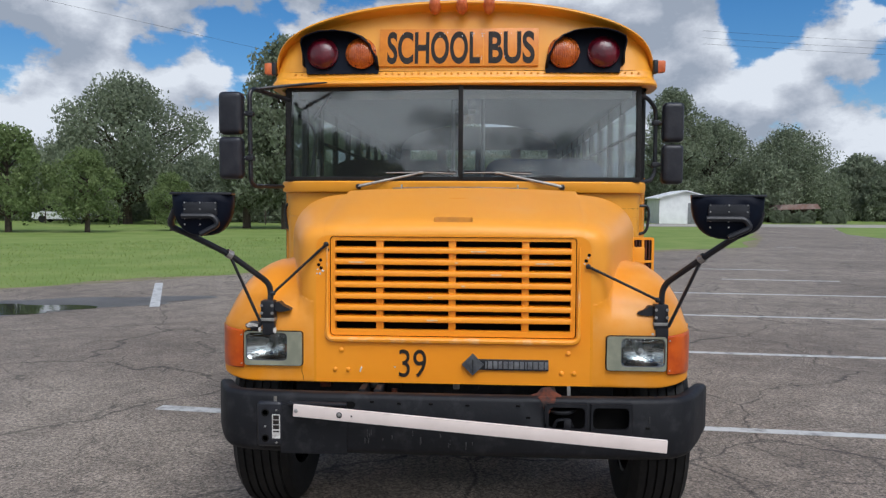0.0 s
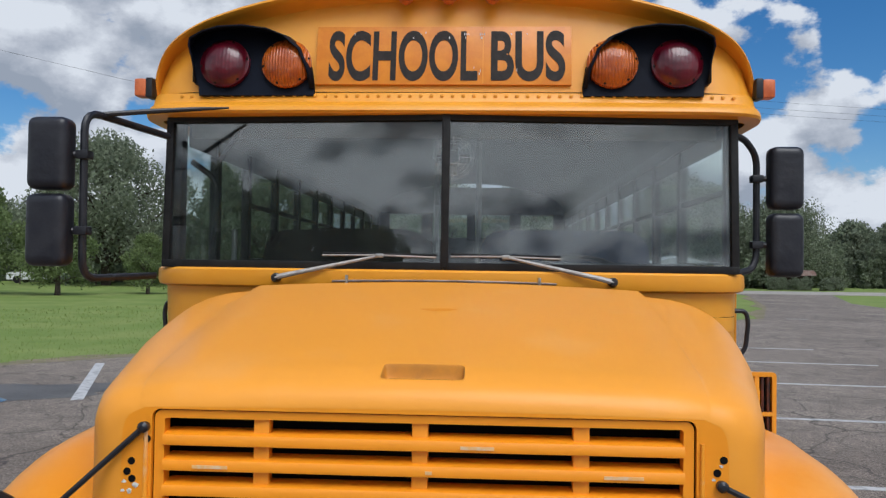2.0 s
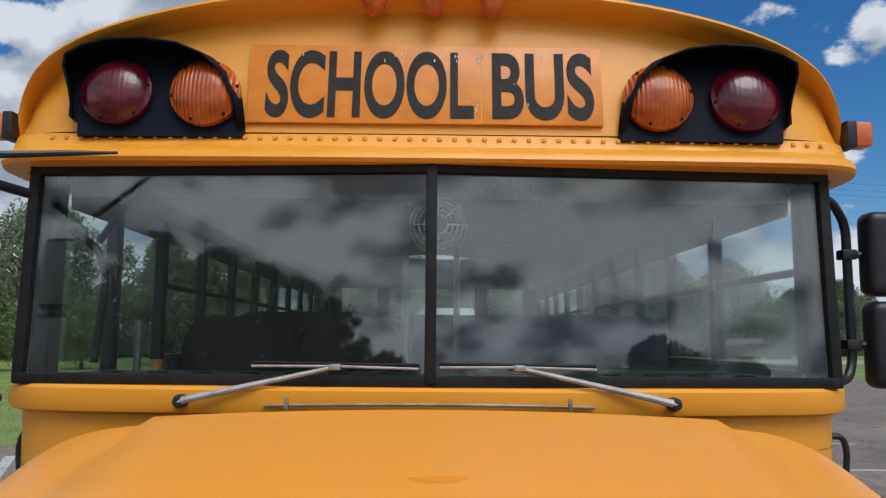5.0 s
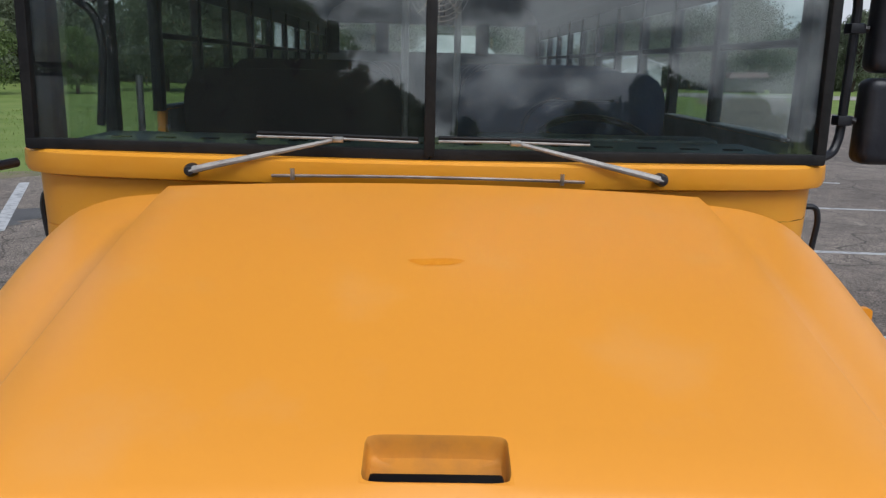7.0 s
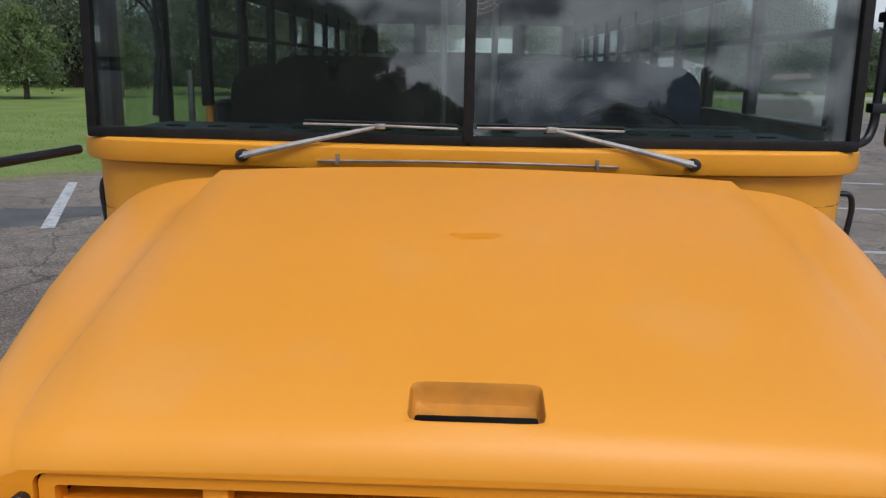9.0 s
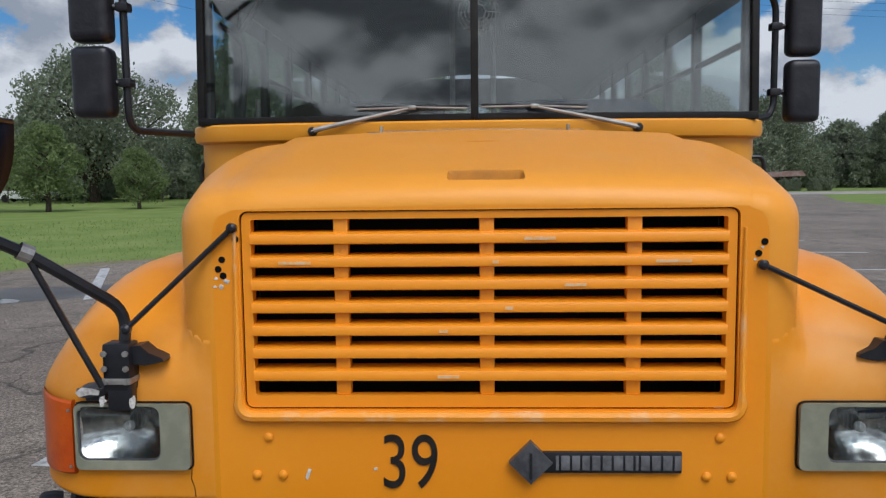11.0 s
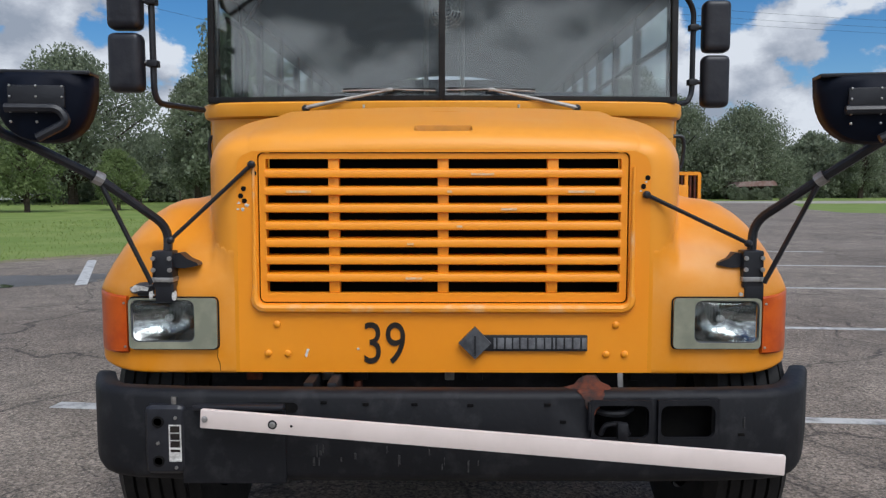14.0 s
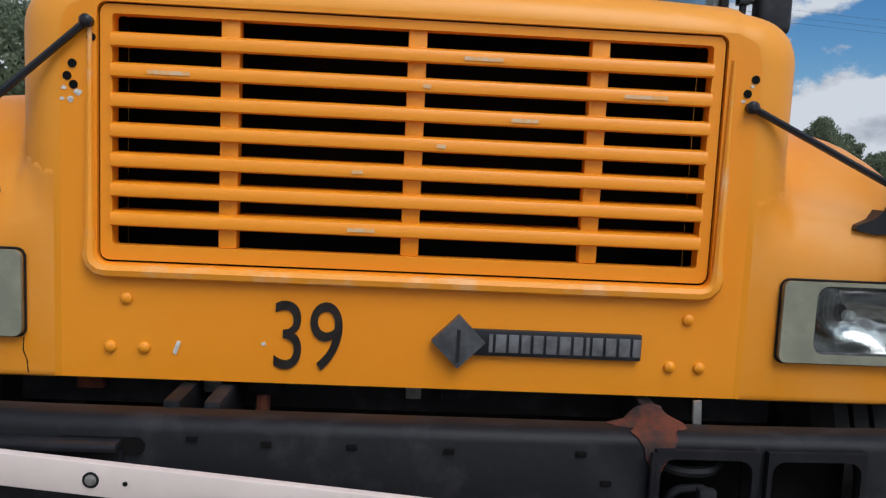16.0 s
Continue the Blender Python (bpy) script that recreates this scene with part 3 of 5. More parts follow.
rt = random.Random(21)
for x, y, s in ((-26.9, 38, 1.28), (-19.2, 42, 0.75), (-35, 41, 1.2)):
    plant(small, x, y, s, rt.uniform(0, 360))
for x, y, s in ((-16.5, 48, 0.68), (-8, 52, 0.85), (20.5, 85, 1.18), (-3, 60, 0.8), (50, 92, 0.74), (-40, 68, 0.66)):
    plant(tall, x, y, s, rt.uniform(0, 360))
for x, y, s in ((35.5, 91, 0.92), (26.5, 90, 1.0), (-52, 64, 0.70), (5, 75, 0.9), (-14, 74, 0.85)):
    plant(oak, x, y, s, rt.uniform(0, 360))
for k in range(15):
    plant(bush, 19 + k * 4.6 + rt.uniform(-1, 1), 87 + k * 1.3 + rt.uniform(-2, 2), rt.uniform(0.62, 0.85), rt.uniform(0, 360))
for k in range(16):
    plant(bush, -78 + k * 5.6 + rt.uniform(-1, 1), 78 + rt.uniform(-4, 5), rt.uniform(0.85, 1.25), rt.uniform(0, 360))
# the trees that stand behind the camera's place and show in the windows
for az, el, dist in ((-33.5, 7.6, 46), (-29, 11.8, 47), (-24.6, 11.0, 45), (-21.4, 10.2, 48), (-18.4, 9.2, 46), (-16, 7.8, 48), (-13.8, 4.4, 47)):
    h = dist * math.tan(radians(el)) + 2.0
    plant(tall, dist * math.sin(radians(az)), 1.35 - dist * math.cos(radians(az)), h / 12.5, rt.uniform(0, 360))
for az, el, dist in ((-11.6, 3.6, 60), (-10, 2.6, 66), (19.5, 2.4, 70), (24.6, 4.6, 60), (27.2, 3.4, 66), (31, 3.0, 70)):
    h = dist * math.tan(radians(el)) + 2.0
    plant(bush, dist * math.sin(radians(az)), 1.35 - dist * math.cos(radians(az)), h / 6.5, rt.uniform(0, 360))
for k in range(12):
    plant(bush, -110 + k * 20 + rt.uniform(-4, 4), -150 + rt.uniform(-8, 8), rt.uniform(0.7, 1.0), rt.uniform(0, 360))
for k in range(12):
    plant(bush, 23 + k * 3.3 + rt.uniform(-1, 1), 97 + k * 0.8 + rt.uniform(-2, 2), rt.uniform(0.95, 1.35), rt.uniform(0, 360))
    plant(bush, -56 + k * 4.6 + rt.uniform(-1, 1), 67 + rt.uniform(-2, 2), rt.uniform(0.8, 1.1), rt.uniform(0, 360))
for k in range(7):
    plant(bush, 29.5 + k * 1.1 + rt.uniform(-0.3, 0.3), 77 + rt.uniform(-0.6, 0.6), rt.uniform(0.17, 0.21), rt.uniform(0, 360))
for k in range(5):
    plant(bush, 68 + rt.uniform(-3, 3), -50 + k * 24, rt.uniform(0.8, 1.2), rt.uniform(0, 360))
    plant(bush, -78 + rt.uniform(-3, 3), -50 + k * 25, rt.uniform(0.8, 1.2), rt.uniform(0, 360))


# far buildings
def white_building():
    root = tagged(new("white_shed"), "plain white metal shed with a low gable roof across the road", "building")
    x0, x1, y0, y1, h, g = 16.4, 21.3, 72.0, 78.0, 2.45, 3.10
    bm = bmesh.new()
    prism(bm, [(x0, 0), (x1, 0), (x1, h), ((x0 + x1) / 2, g), (x0, h)], y1 - y0, y0)
    part("wall", bm, BUILDW, root, smooth=0)
    for sx in (-1, 1):
        xm = (x0 + x1) / 2
        xe = xm + sx * (x1 - xm + 0.35)
        bm = bmesh.new()
        sl = (g - h) / (x1 - xm)
        prism(bm, [(xm, g + 0.02), (xe, g - abs(xe - xm) * sl + 0.02), (xe, g - abs(xe - xm) * sl + 0.14), (xm, g + 0.14)], y1 - y0 + 0.6, y0 - 0.3)
        part("roof", bm, BUILDW, root, smooth=0)
    part("door", B((19.6, y0 - 0.03, 1.0), (1.0, 0.05, 2.0), 0.01), INTER, root)
    return root


white_building()
far_house = tagged(new("white_house"), "long low white house with a shallow roof behind the bus", "building")
part("wall", B((-3.5, 70, 1.4), (17, 7, 2.8)), BUILDW, far_house)
bm = bmesh.new()
prism(bm, [(-12.6, 2.8), (5.6, 2.8), (3.5, 4.4), (-10.5, 4.4)], 8, 66)
part("roof", bm, BUILDW, far_house, smooth=0)
for k in range(4):
    part("window", B((-10 + k * 4.2, 66.48, 1.6), (1.2, 0.06, 1.1), 0.01), DARK, far_house)
old_shed = tagged(new("old_shed"), "low old shed with a rusty sheet metal roof among bushes", "building")
part("wall", B((32.6, 81.6, 0.8), (3.6, 2.6, 1.6)), BARK, old_shed)
bm = bmesh.new()
prism(bm, [(30.5, 1.36), (34.8, 1.5), (34.4, 2.02), (30.9, 1.9)], 3.8, 79.7)
part("roof", bm, BUILDR, old_shed, smooth=0)
fence = tagged(new("wire_fence"), "weathered wire fence on thin posts along the field", "fence")
fp = part("post", T([(0, 0, 0), (0, 0, 1.15)], 0.05, 6), BARK, fence)
fp.matrix_basis = pose(-60, 56, 0)
for k in range(1, 22):
    again(fp, pose(-60 + 3 * k, 56 + 0.1 * k, 0))
for z in (0.35, 0.75, 1.1):
    part("wire", T([(-60, 56, z), (6, 58.2, z)], 0.012, 4), WIRE, fence)


def parked_car(x, y, turn):
    root = tagged(new("parked_car"), "white sedan parked far off under the trees", "car")
    root.matrix_basis = pose(x, y, 0, 0, 0, turn)
    bm = bmesh.new()
    prism(bm, [(-2.2, 0.3), (2.2, 0.3), (2.25, 0.7), (1.3, 0.9), (-1.5, 0.95), (-2.2, 0.85)], 1.7, -0.85)
    part("body", bm, BUILDW, root)
    bm = bmesh.new()
    prism(bm, [(-1.4, 0.92), (1.1, 0.88), (0.45, 1.4), (-0.8, 1.42)], 1.45, -0.72)
    part("cabin", bm, DARK, root)
    for wx in (-1.35, 1.35):
        for wy in (-0.8, 0.8):
            part("wheel", spin(bmesh.new(), [(0, -0.1), (0.3, -0.1), (0.31, 0.1), (0, 0.1)], pose(wx, wy, 0.31, 90), 14), RUBBER, root)


parked_car(-37, 61, 8)
pole_line = tagged(new("power_cables"), "thin dark overhead cables on wooden poles crossing the sky", "cable")
for px, py, ph in ((98, 74, 17.0), (-46, 40, 18.4)):
    part("utility_pole", T([(px, py, -0.3), (px, py, ph)], [0.17, 0.11], 10), BARK, pole_line)
for dz in (0, 0.5, 1.1):
    part("cable", T([(18 + k * 8, 64 + k * 1.0, 14.5 + dz + 0.04 * (k - 5) ** 2) for k in range(11)], 0.011, 4), WIRE, pole_line)
part("cable", T([(-46 + k * 6, 40 + k * 5, 18 - k * 0.7) for k in range(8)], 0.011, 4), WIRE, pole_line)


# ---- the school bus ----
bus = tagged(new("school_bus"), "yellow school bus with long hood, black bumper and fender mirrors", "school bus")


def P(name, bm, material, label="", parent=None, smooth=35):
    return part(name, bm, material, parent or bus, label, smooth)


# hood: arches from the nose back to the cowl
HOOD = [  # y, side x, shoulder z, crease x, crease z, crown z
    (-0.0001, 0.630, 1.346, 0.583, 1.4185, 1.4245),
    (0.000, 0.642, 1.350, 0.586, 1.419, 1.430), (0.006, 0.665, 1.356, 0.588, 1.436, 1.449), (0.020, 0.690, 1.362, 0.592, 1.454, 1.467), (0.042, 0.711, 1.366, 0.596, 1.468, 1.482),
    (0.120, 0.745, 1.368, 0.604, 1.490, 1.505), (0.350, 0.816, 1.374, 0.622, 1.530, 1.547),
    (0.600, 0.892, 1.380, 0.640, 1.573, 1.592), (0.850, 0.955, 1.384, 0.658, 1.612, 1.633), (1.060, 1.005, 1.386, 0.672, 1.640, 1.660), (1.170, 1.030, 1.386, 0.680, 1.648, 1.668)]
SCOOP = 0.092


def arch(y, w, zs, xc, zc, zt, n=12, zb=0.86):
    pts = [(w, zb), (w, (zb + zs) / 2), (w, zs)]
    step = 0.005 + 0.014 * max(0.0, min(1.0, y / 1.17))  # the middle panel stands proud of the shoulders
    for k in range(1, n):
        a = math.pi / 2 * k / n
        pts.append((xc + 0.014 + (w - xc - 0.014) * math.cos(a) ** 0.9, zs + (zc - step - 0.004 - zs) * math.sin(a) ** 0.9))
    pts += [(xc + 0.010, zc - step), (xc + 0.003, zc - 0.003), (xc, zc)]
    for x in (xc * 0.85, xc * 0.65, xc * 0.45, xc * 0.28, SCOOP, SCOOP / 2, 0.0):
        pts.append((x, zc + (zt - zc) * (1 - (x / xc) ** 2)))
    full = [(-x, z) for x, z in pts] + [(x, z) for x, z in pts[-2::-1]]
    return [Vector((x, y, z)) for x, z in full]


bm = bmesh.new()
grid(bm, [arch(*r, zb=0.738 if r[0] < 0.001 else 0.86) for r in HOOD] + [arch(1.172, 1.012, 1.376, 0.67, 1.632, 1.652)])
cut = [f for f in bm.faces if abs(f.calc_center_median().x) < SCOOP and 0.042 < f.calc_center_median().y < 0.120]
bmesh.ops.delete(bm, geom=cut, context="FACES")
hood = P("hood", bm, HOODY, "sun-faded yellow tilting hood", smooth=50)


def top_z(x, y):
    """The hood's crown over x, y."""
    col = [[r[k] for r in HOOD] for k in range(6)]
    xc, zc, zt = (float(np.interp(y, col[0], col[k])) for k in (3, 4, 5))
    return zc + (zt - zc) * (1 - (x / xc) ** 2)


# recessed scoop with a slot at its front; the recess's shade is painted in
bm = bmesh.new()
rows = []
for f, d, e in ((1.006, -0.0006, 0), (0.985, -0.0004, 0.22), (0.97, 0.002, 0.23), (0.955, 0.01, 0.24), (0.945, 0.024, 0.25), (0.90, 0.03, 0.25), (0.5, 0.031, 0.25), (0.0, 0.031, 0.25)):
    row = []
    for k in range(49):
        a = 2 * math.pi * k / 48
        c, s = math.cos(a), math.sin(a)
        if e:
            c, s = (math.copysign(abs(q) ** e, q) for q in (c, s))
            big = 1.0
        else:
            big = 1 / max(abs(c), abs(s))
        x, y = SCOOP * c * big * f, 0.081 + 0.039 * s * big * (f if f < 1 else 1.015)
        row.append(Vector((x, y, top_z(x, y) - d)))
    rows.append(row)
grid(bm, rows[1:])
rim = bmesh.new()
grid(rim, rows[:2])
P("scoop_rim", rim, HOODY, parent=hood)
scoop = P("hood_scoop", bm, SHADEY, "shallow recessed hood scoop with a dark slot", smooth=50)
# near-black block standing in for the dark of the slot
P("scoop_slot", B((0, 0.057, top_z(0, 0.054) - 0.018), (0.164, 0.027, 0.024), 0.005, None), DARK, parent=scoop)
bm = bmesh.new()
ring = []
for k in range(20):
    a = 2 * math.pi * k / 20
    x, y = 0.05 * math.cos(a) * (1 + 0.2 * math.sin(3 * a)), 0.64 + 0.02 * math.sin(a) * (1 + 0.25 * math.sin(2 * a + 1))
    ring.append(bm.verts.new((x, y, top_z(x, y) + 0.0007)))
bm.faces.new(ring)
P("touch_up_spot", bm, TOUCH, parent=hood)
nose = [(v.x, v.z) for v in arch(*HOOD[0], zb=0.738)]
nose_panel = P("nose_panel", plate_with_hole(nose, rrect(-0.566, 0.953, 0.566, 1.4155, 0.018)), NOSEY, smooth=0)
thicken(nose_panel, 0.012, 1.0)
# the raised lip round the grille
bm = bmesh.new()
tube(bm, [(-0.577, -0.002, 1.37), (-0.577, -0.004, 1.0)] + [(-0.577 + 0.03 * (1 - math.cos(radians(a))), -0.006, 0.968 - 0.03 * math.sin(radians(a))) for a in (0, 30, 60, 90)]
     + [(0.547 + 0.03 * math.sin(radians(a)), -0.006, 0.938 + 0.03 * (1 - math.cos(radians(a)))) for a in (0, 30, 60, 90)] + [(0.577, -0.004, 1.0), (0.577, -0.002, 1.37)], [0.004, 0.009] + [0.0135] * 8 + [0.009, 0.004], 8)
P("grille_lip", bm, LIPY, "worn yellow lip under the grille")
# grille: frame, uprights and louvre slats
grille = P("grille", plate_with_hole(rrect(-0.562, 0.957, 0.562, 1.4125, 0.016), rrect(-0.541, 0.985, 0.541, 1.396, 0.006), 0.006), NOSEY, "yellow louvred radiator grille with chipped paint", smooth=0)
thicken(grille, 0.03, 1.0)
PITCH, SLAT_1 = 0.0531, 1.0347
for x in (-0.335, 0.0, 0.335):
    P("upright", B((x, 0.028, 1.1915), (0.034, 0.03, 0.413), 0.004), NOSEY, parent=grille)
bm = bmesh.new()
prof = [(0.002, -0.0155), (-0.006, -0.013), (-0.0075, -0.002), (-0.003, 0.008), (0.008, 0.0125), (0.05, 0.015), (0.05, 0.008), (0.012, -0.012)]
vs = [[bm.verts.new((x, y, z)) for y, z in prof] for x in (-0.543, 0.543)]
for k in range(len(prof)):
    j = (k + 1) % len(prof)
    bm.faces.new((vs[0][k], vs[0][j], vs[1][j], vs[1][k]))
bm.faces.new(vs[0]); bm.faces.new(vs[1][::-1])
slat = P("slat", bm, NOSEY, parent=grille)
slat.matrix_basis = pose(0, 0.006, SLAT_1)
for k in range(2, 8):
    again(slat, pose(0, 0.006, SLAT_1 + PITCH * (k - 1)))
for x, k, w in ((-0.44, 6, 0.075), (0.42, 6, 0.08), (0.02, 6, 0.014), (0.05, 4, 0.018), (0.2, 5, 0.05), (0.12, 7, 0.07), (-0.09, 1, 0.05), (-0.1, 3, 0.02)):
    P("paint_wear", B((x, -0.0012, SLAT_1 + PITCH * (k - 1) - 0.004), (w, 0.002, 0.007), 0), WORN, parent=grille)
# radiator and closing sheets; near-black colour carries the shade behind the slats
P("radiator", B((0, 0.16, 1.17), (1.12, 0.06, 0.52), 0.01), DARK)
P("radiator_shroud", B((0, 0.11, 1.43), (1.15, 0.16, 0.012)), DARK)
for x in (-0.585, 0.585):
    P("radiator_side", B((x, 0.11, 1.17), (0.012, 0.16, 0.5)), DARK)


# fenders, front corners
def side_x(y):
    """The hood's side, from the nose to the cowl."""
    return float(np.interp(y, [r[0] for r in HOOD], [r[1] for r in HOOD]))


def front_y(x):
    """How far back the hood's flank lies at this x."""
    return float(np.interp(x, [r[1] for r in HOOD], [r[0] for r in HOOD]))


def fender(sgn):
    bm = bmesh.new()
    rows = []
    for x in [0.642 + 0.0075 * k for k in range(24)] + [0.84, 0.86, 0.89, 0.92, 0.9615, 0.98, 1.0, 1.025, 1.045, 1.062, 1.075, 1.086, 1.094, 1.1]:
        f = max(0.0, (x - 0.80) / 0.30)
        blend = 0.03 * min(1.0, max(0.0, 1 - (x - 0.67) / 0.16)) ** 2.0
        top = 0.985 + 0.285 * math.sqrt(max(0.0, 1 - f ** 2.2)) + blend
        fy = 0.15 * (1 - math.sqrt(max(0.0, 1 - min(1.0, max(0.0, (x - 0.93) / 0.17)) ** 2)))
        zlow = 0.7355 + 0.035 * max(0.0, (x - 0.9) / 0.2) ** 2
        prof = [(fy + 0.022, zlow + 0.002), (fy + 0.003, zlow), (fy, zlow + 0.004), (fy, zlow + 0.012), (fy, 0.816), (fy, 0.89), (fy, 0.96), (fy, 0.985)]
        dz = top - 0.985
        for k in range(1, 41):
            a = math.pi / 2 * k / 40
            prof.append((fy + 0.42 * (1 - math.cos(a)) ** 0.95, 0.985 + dz * math.sin(a)))
        for y in (0.62, 0.8, 1.0, 1.12):
            prof.append((y + fy * 0.3, top - max(0, y - 0.5) ** 2 * 0.22))
        row = []
        for y, z in prof:
            g = min(1.0, max(0.0, (1.1 - x) / (1.1 - 0.67)))
            xx = x + max(0.0, side_x(y) - 0.71) * g * 0.98 + (0.006 * max(0.0, x - 0.93) / 0.17 if sgn < 0 else 0.0)
            xx += 0.05 * min(1.0, max(0.0, (y - 0.16) / 0.35)) * max(0.0, (x - 0.93) / 0.17) ** 2
            # a soft fillet where the fender runs into the hood's flank
            fil = float(np.interp(z, (1.0, 1.08, 1.15, 1.3), (0.12, 0.07, 0.025, 0.012)))
            hood_y = front_y(xx)
            gap = y - hood_y
            if z > 0.985:
                if gap > fil:
                    y -= fil
                elif gap > -fil:
                    m = min(y, hood_y)
                    y = m - (1 - abs(gap) / fil) ** 2 * fil / 4 * min(1.0, max(0.0, m / 0.04))
            row.append(Vector((sgn * xx, y, z)))
        rows.append(row)
    grid(bm, rows)
    socket = [q for q in bm.faces if 0.715 < abs(q.calc_center_median().x) < 0.96 and 0.817 < q.calc_center_median().z < 0.959 and q.calc_center_median().y < 0.03]
    bmesh.ops.delete(bm, geom=socket, context="FACES")
    P("fender", bm, FENDY, "faded yellow front fender", smooth=60)
    # flank down to the wheel arch
    bm = bmesh.new()
    grid(bm, [[Vector((sgn * ((1.102 if sgn > 0 else 1.108) + 0.05 * min(1.0, max(0.0, (y - 0.16) / 0.35))), y, z)) for z in (0.78 + 0.22 * math.sin(math.pi * min(1, max(0, (y - 0.15) / 0.85))) ** 0.6, 1.01 - 0.1 * max(0, y - 0.5))] for y in (0.15, 0.18, 0.22, 0.3, 0.4, 0.5, 0.6, 0.75, 0.9, 0.98, 1.05, 1.12)])
    thicken(P("fender_flare", bm, FENDY), 0.014)


# headlamps
def headlamp(sgn):
    x0, x1, z0, z1 = (0.704, 0.970, 0.817, 0.972) if sgn > 0 else (0.694, 0.966, 0.813, 0.970)
    la, lb = x1 - 0.203, x1 - 0.006
    lm = (la + lb) / 2
    bez = P("headlight_bezel", plate_with_hole(rrect(min(sgn * x0, sgn * x1), z0, max(sgn * x0, sgn * x1), z1, 0.014), rrect(min(sgn * la, sgn * lb), 0.834, max(sgn * la, sgn * lb), 0.965, 0.022), -0.009), BEZEL, "faded grey headlight bezel", smooth=0)
    thicken(bez, 0.008, 1.0)
    P("seal", T([(sgn * x, -0.004, z) for x, z in rrect(x0 - 0.002, z0 - 0.002, x1 + 0.002, z1 + 0.002, 0.015)] + [(sgn * (x1 + 0.002), -0.004, z1 - 0.013)], 0.0024, 6), RUBBER, parent=bez)
    bm = bmesh.new()
    rows = []
    for i in range(17):
        u = 2 * i / 16 - 1
        rows.append([Vector((sgn * (lm + 0.103 * u), 0.062 - 0.068 * min(1.0, 0.62 * (u * u + w * w)), 0.90 + 0.072 * w)) for w in [2 * k / 12 - 1 for k in range(13)]])
    grid(bm, rows)
    P("reflector", bm, MIRRORM, parent=bez)
    P("bulb", spin(bmesh.new(), [(0.012, -0.004), (0.012, 0.008), (0.006, 0.014), (0, 0.015)], Matrix.Translation((sgn * lm, 0.045, 0.90)) @ RX90, 12), REFLECT, parent=bez)
    bm = bmesh.new()
    rows = []
    for i in range(13):
        u = i / 12
        rows.append([Vector((sgn * (la + (lb - la) * u), -0.004 - 0.016 * (1 - (2 * u - 1) ** 4) * (1 - (2 * w - 1) ** 4), 0.833 + 0.133 * w)) for w in [k / 10 for k in range(11)]])
    grid(bm, rows)
    P("lens", bm, LENS, "clear sealed-beam headlight glass", bez)
    bm = bmesh.new()
    for k in range(19):
        u = -0.084 + 0.0093 * k
        for z, h in ((0.872, 0.034), (0.926, 0.038)):
            if abs(u) < 0.05 or z > 0.9:
                box(bm, (sgn * (lm + u), -0.006 + 0.10 * u * u, z), (0.0035, 0.006, h))
    P("flutes", bm, LENS, parent=bez)
    for x in (x0 + 0.012, x1 - 0.01):
        for z in (z0 + 0.012, z1 - 0.012):
            P("screw", spin(bmesh.new(), [(0.005, 0), (0.005, 0.003), (0.0, 0.004)], Matrix.Translation((sgn * x, -0.009, z)) @ RX90, 8), CHROME, parent=bez)
    lp = rrect(la, 0.834, lb, 0.965, 0.022)
    P("lens_rim", T([(sgn * x, -0.008, z) for x, z in lp + lp[:1]], 0.0042, 6), GREYM, parent=bez)
    # amber corner lamp, wraps round the fender
    rows = []
    for z in (0.800, 0.806, 0.85, 0.90, 0.95, 0.968, 0.974):
        e = 0.006 if z in (0.800, 0.974) else 0.0
        rows.append([Vector((sgn * (x + (0.006 * max(0.0, x - 0.93) / 0.17 if sgn < 0 else 0.0)), y + e, z + 0.016 * max(0, (x - 0.95) / 0.15) * (1 if z > 0.9 else -0.2))) for x, y in ((x1 + 0.004, 0.006), (x1 + 0.006, -0.012), (0.99, -0.011), (1.015, 0.0), (1.045, 0.022), (1.075, 0.06), (1.1, 0.115), (1.108, 0.15))])
    bm = bmesh.new()
    grid(bm, rows)
    lamp = P("corner_lamp", bm, AMBER, "amber wrap-around turn signal")
    for z in (0.82, 0.955):
        P("screw", spin(bmesh.new(), [(0.004, 0), (0.004, 0.002), (0.0, 0.003)], Matrix.Translation((sgn * (x1 + 0.014), -0.013, z)) @ RX90, 8), CHROME, parent=lamp)


for sgn in (-1, 1):
    fender(sgn)
    headlamp(sgn)

# emblem, number and rivets on the nose
emblem = P("emblem", B((0.262, -0.006, 0.832), (0.362, 0.012, 0.05), 0.003), BLACK, "dark grey bar emblem with a diamond shape")
bm = bmesh.new()
prism(bm, [(0.048, 0.833), (0.098, 0.883), (0.148, 0.833), (0.098, 0.783)], 0.02, -0.02)
P("diamond", bm, GREYM, parent=emblem)
P("diamond_cut", B((0.098, -0.0215, 0.826), (0.006, 0.003, 0.062)), BLACK, parent=emblem)
cursor = 0.155
for w in (0.007, 0.02, 0.018, 0.017, 0.019, 0.02, 0.021, 0.018, 0.007, 0.02, 0.02, 0.021, 0.015):
    P("bar", B((cursor + w / 2, -0.0135, 0.832), (w, 0.004, 0.034), 0.001), BEZELD, parent=emblem)
    cursor += w + 0.0052
lettering("number", "39", LETTER, bus, -0.243, -0.117, 0.766, 0.895, pose(0, -0.002, 0), label="black painted fleet number", bold=0.0)
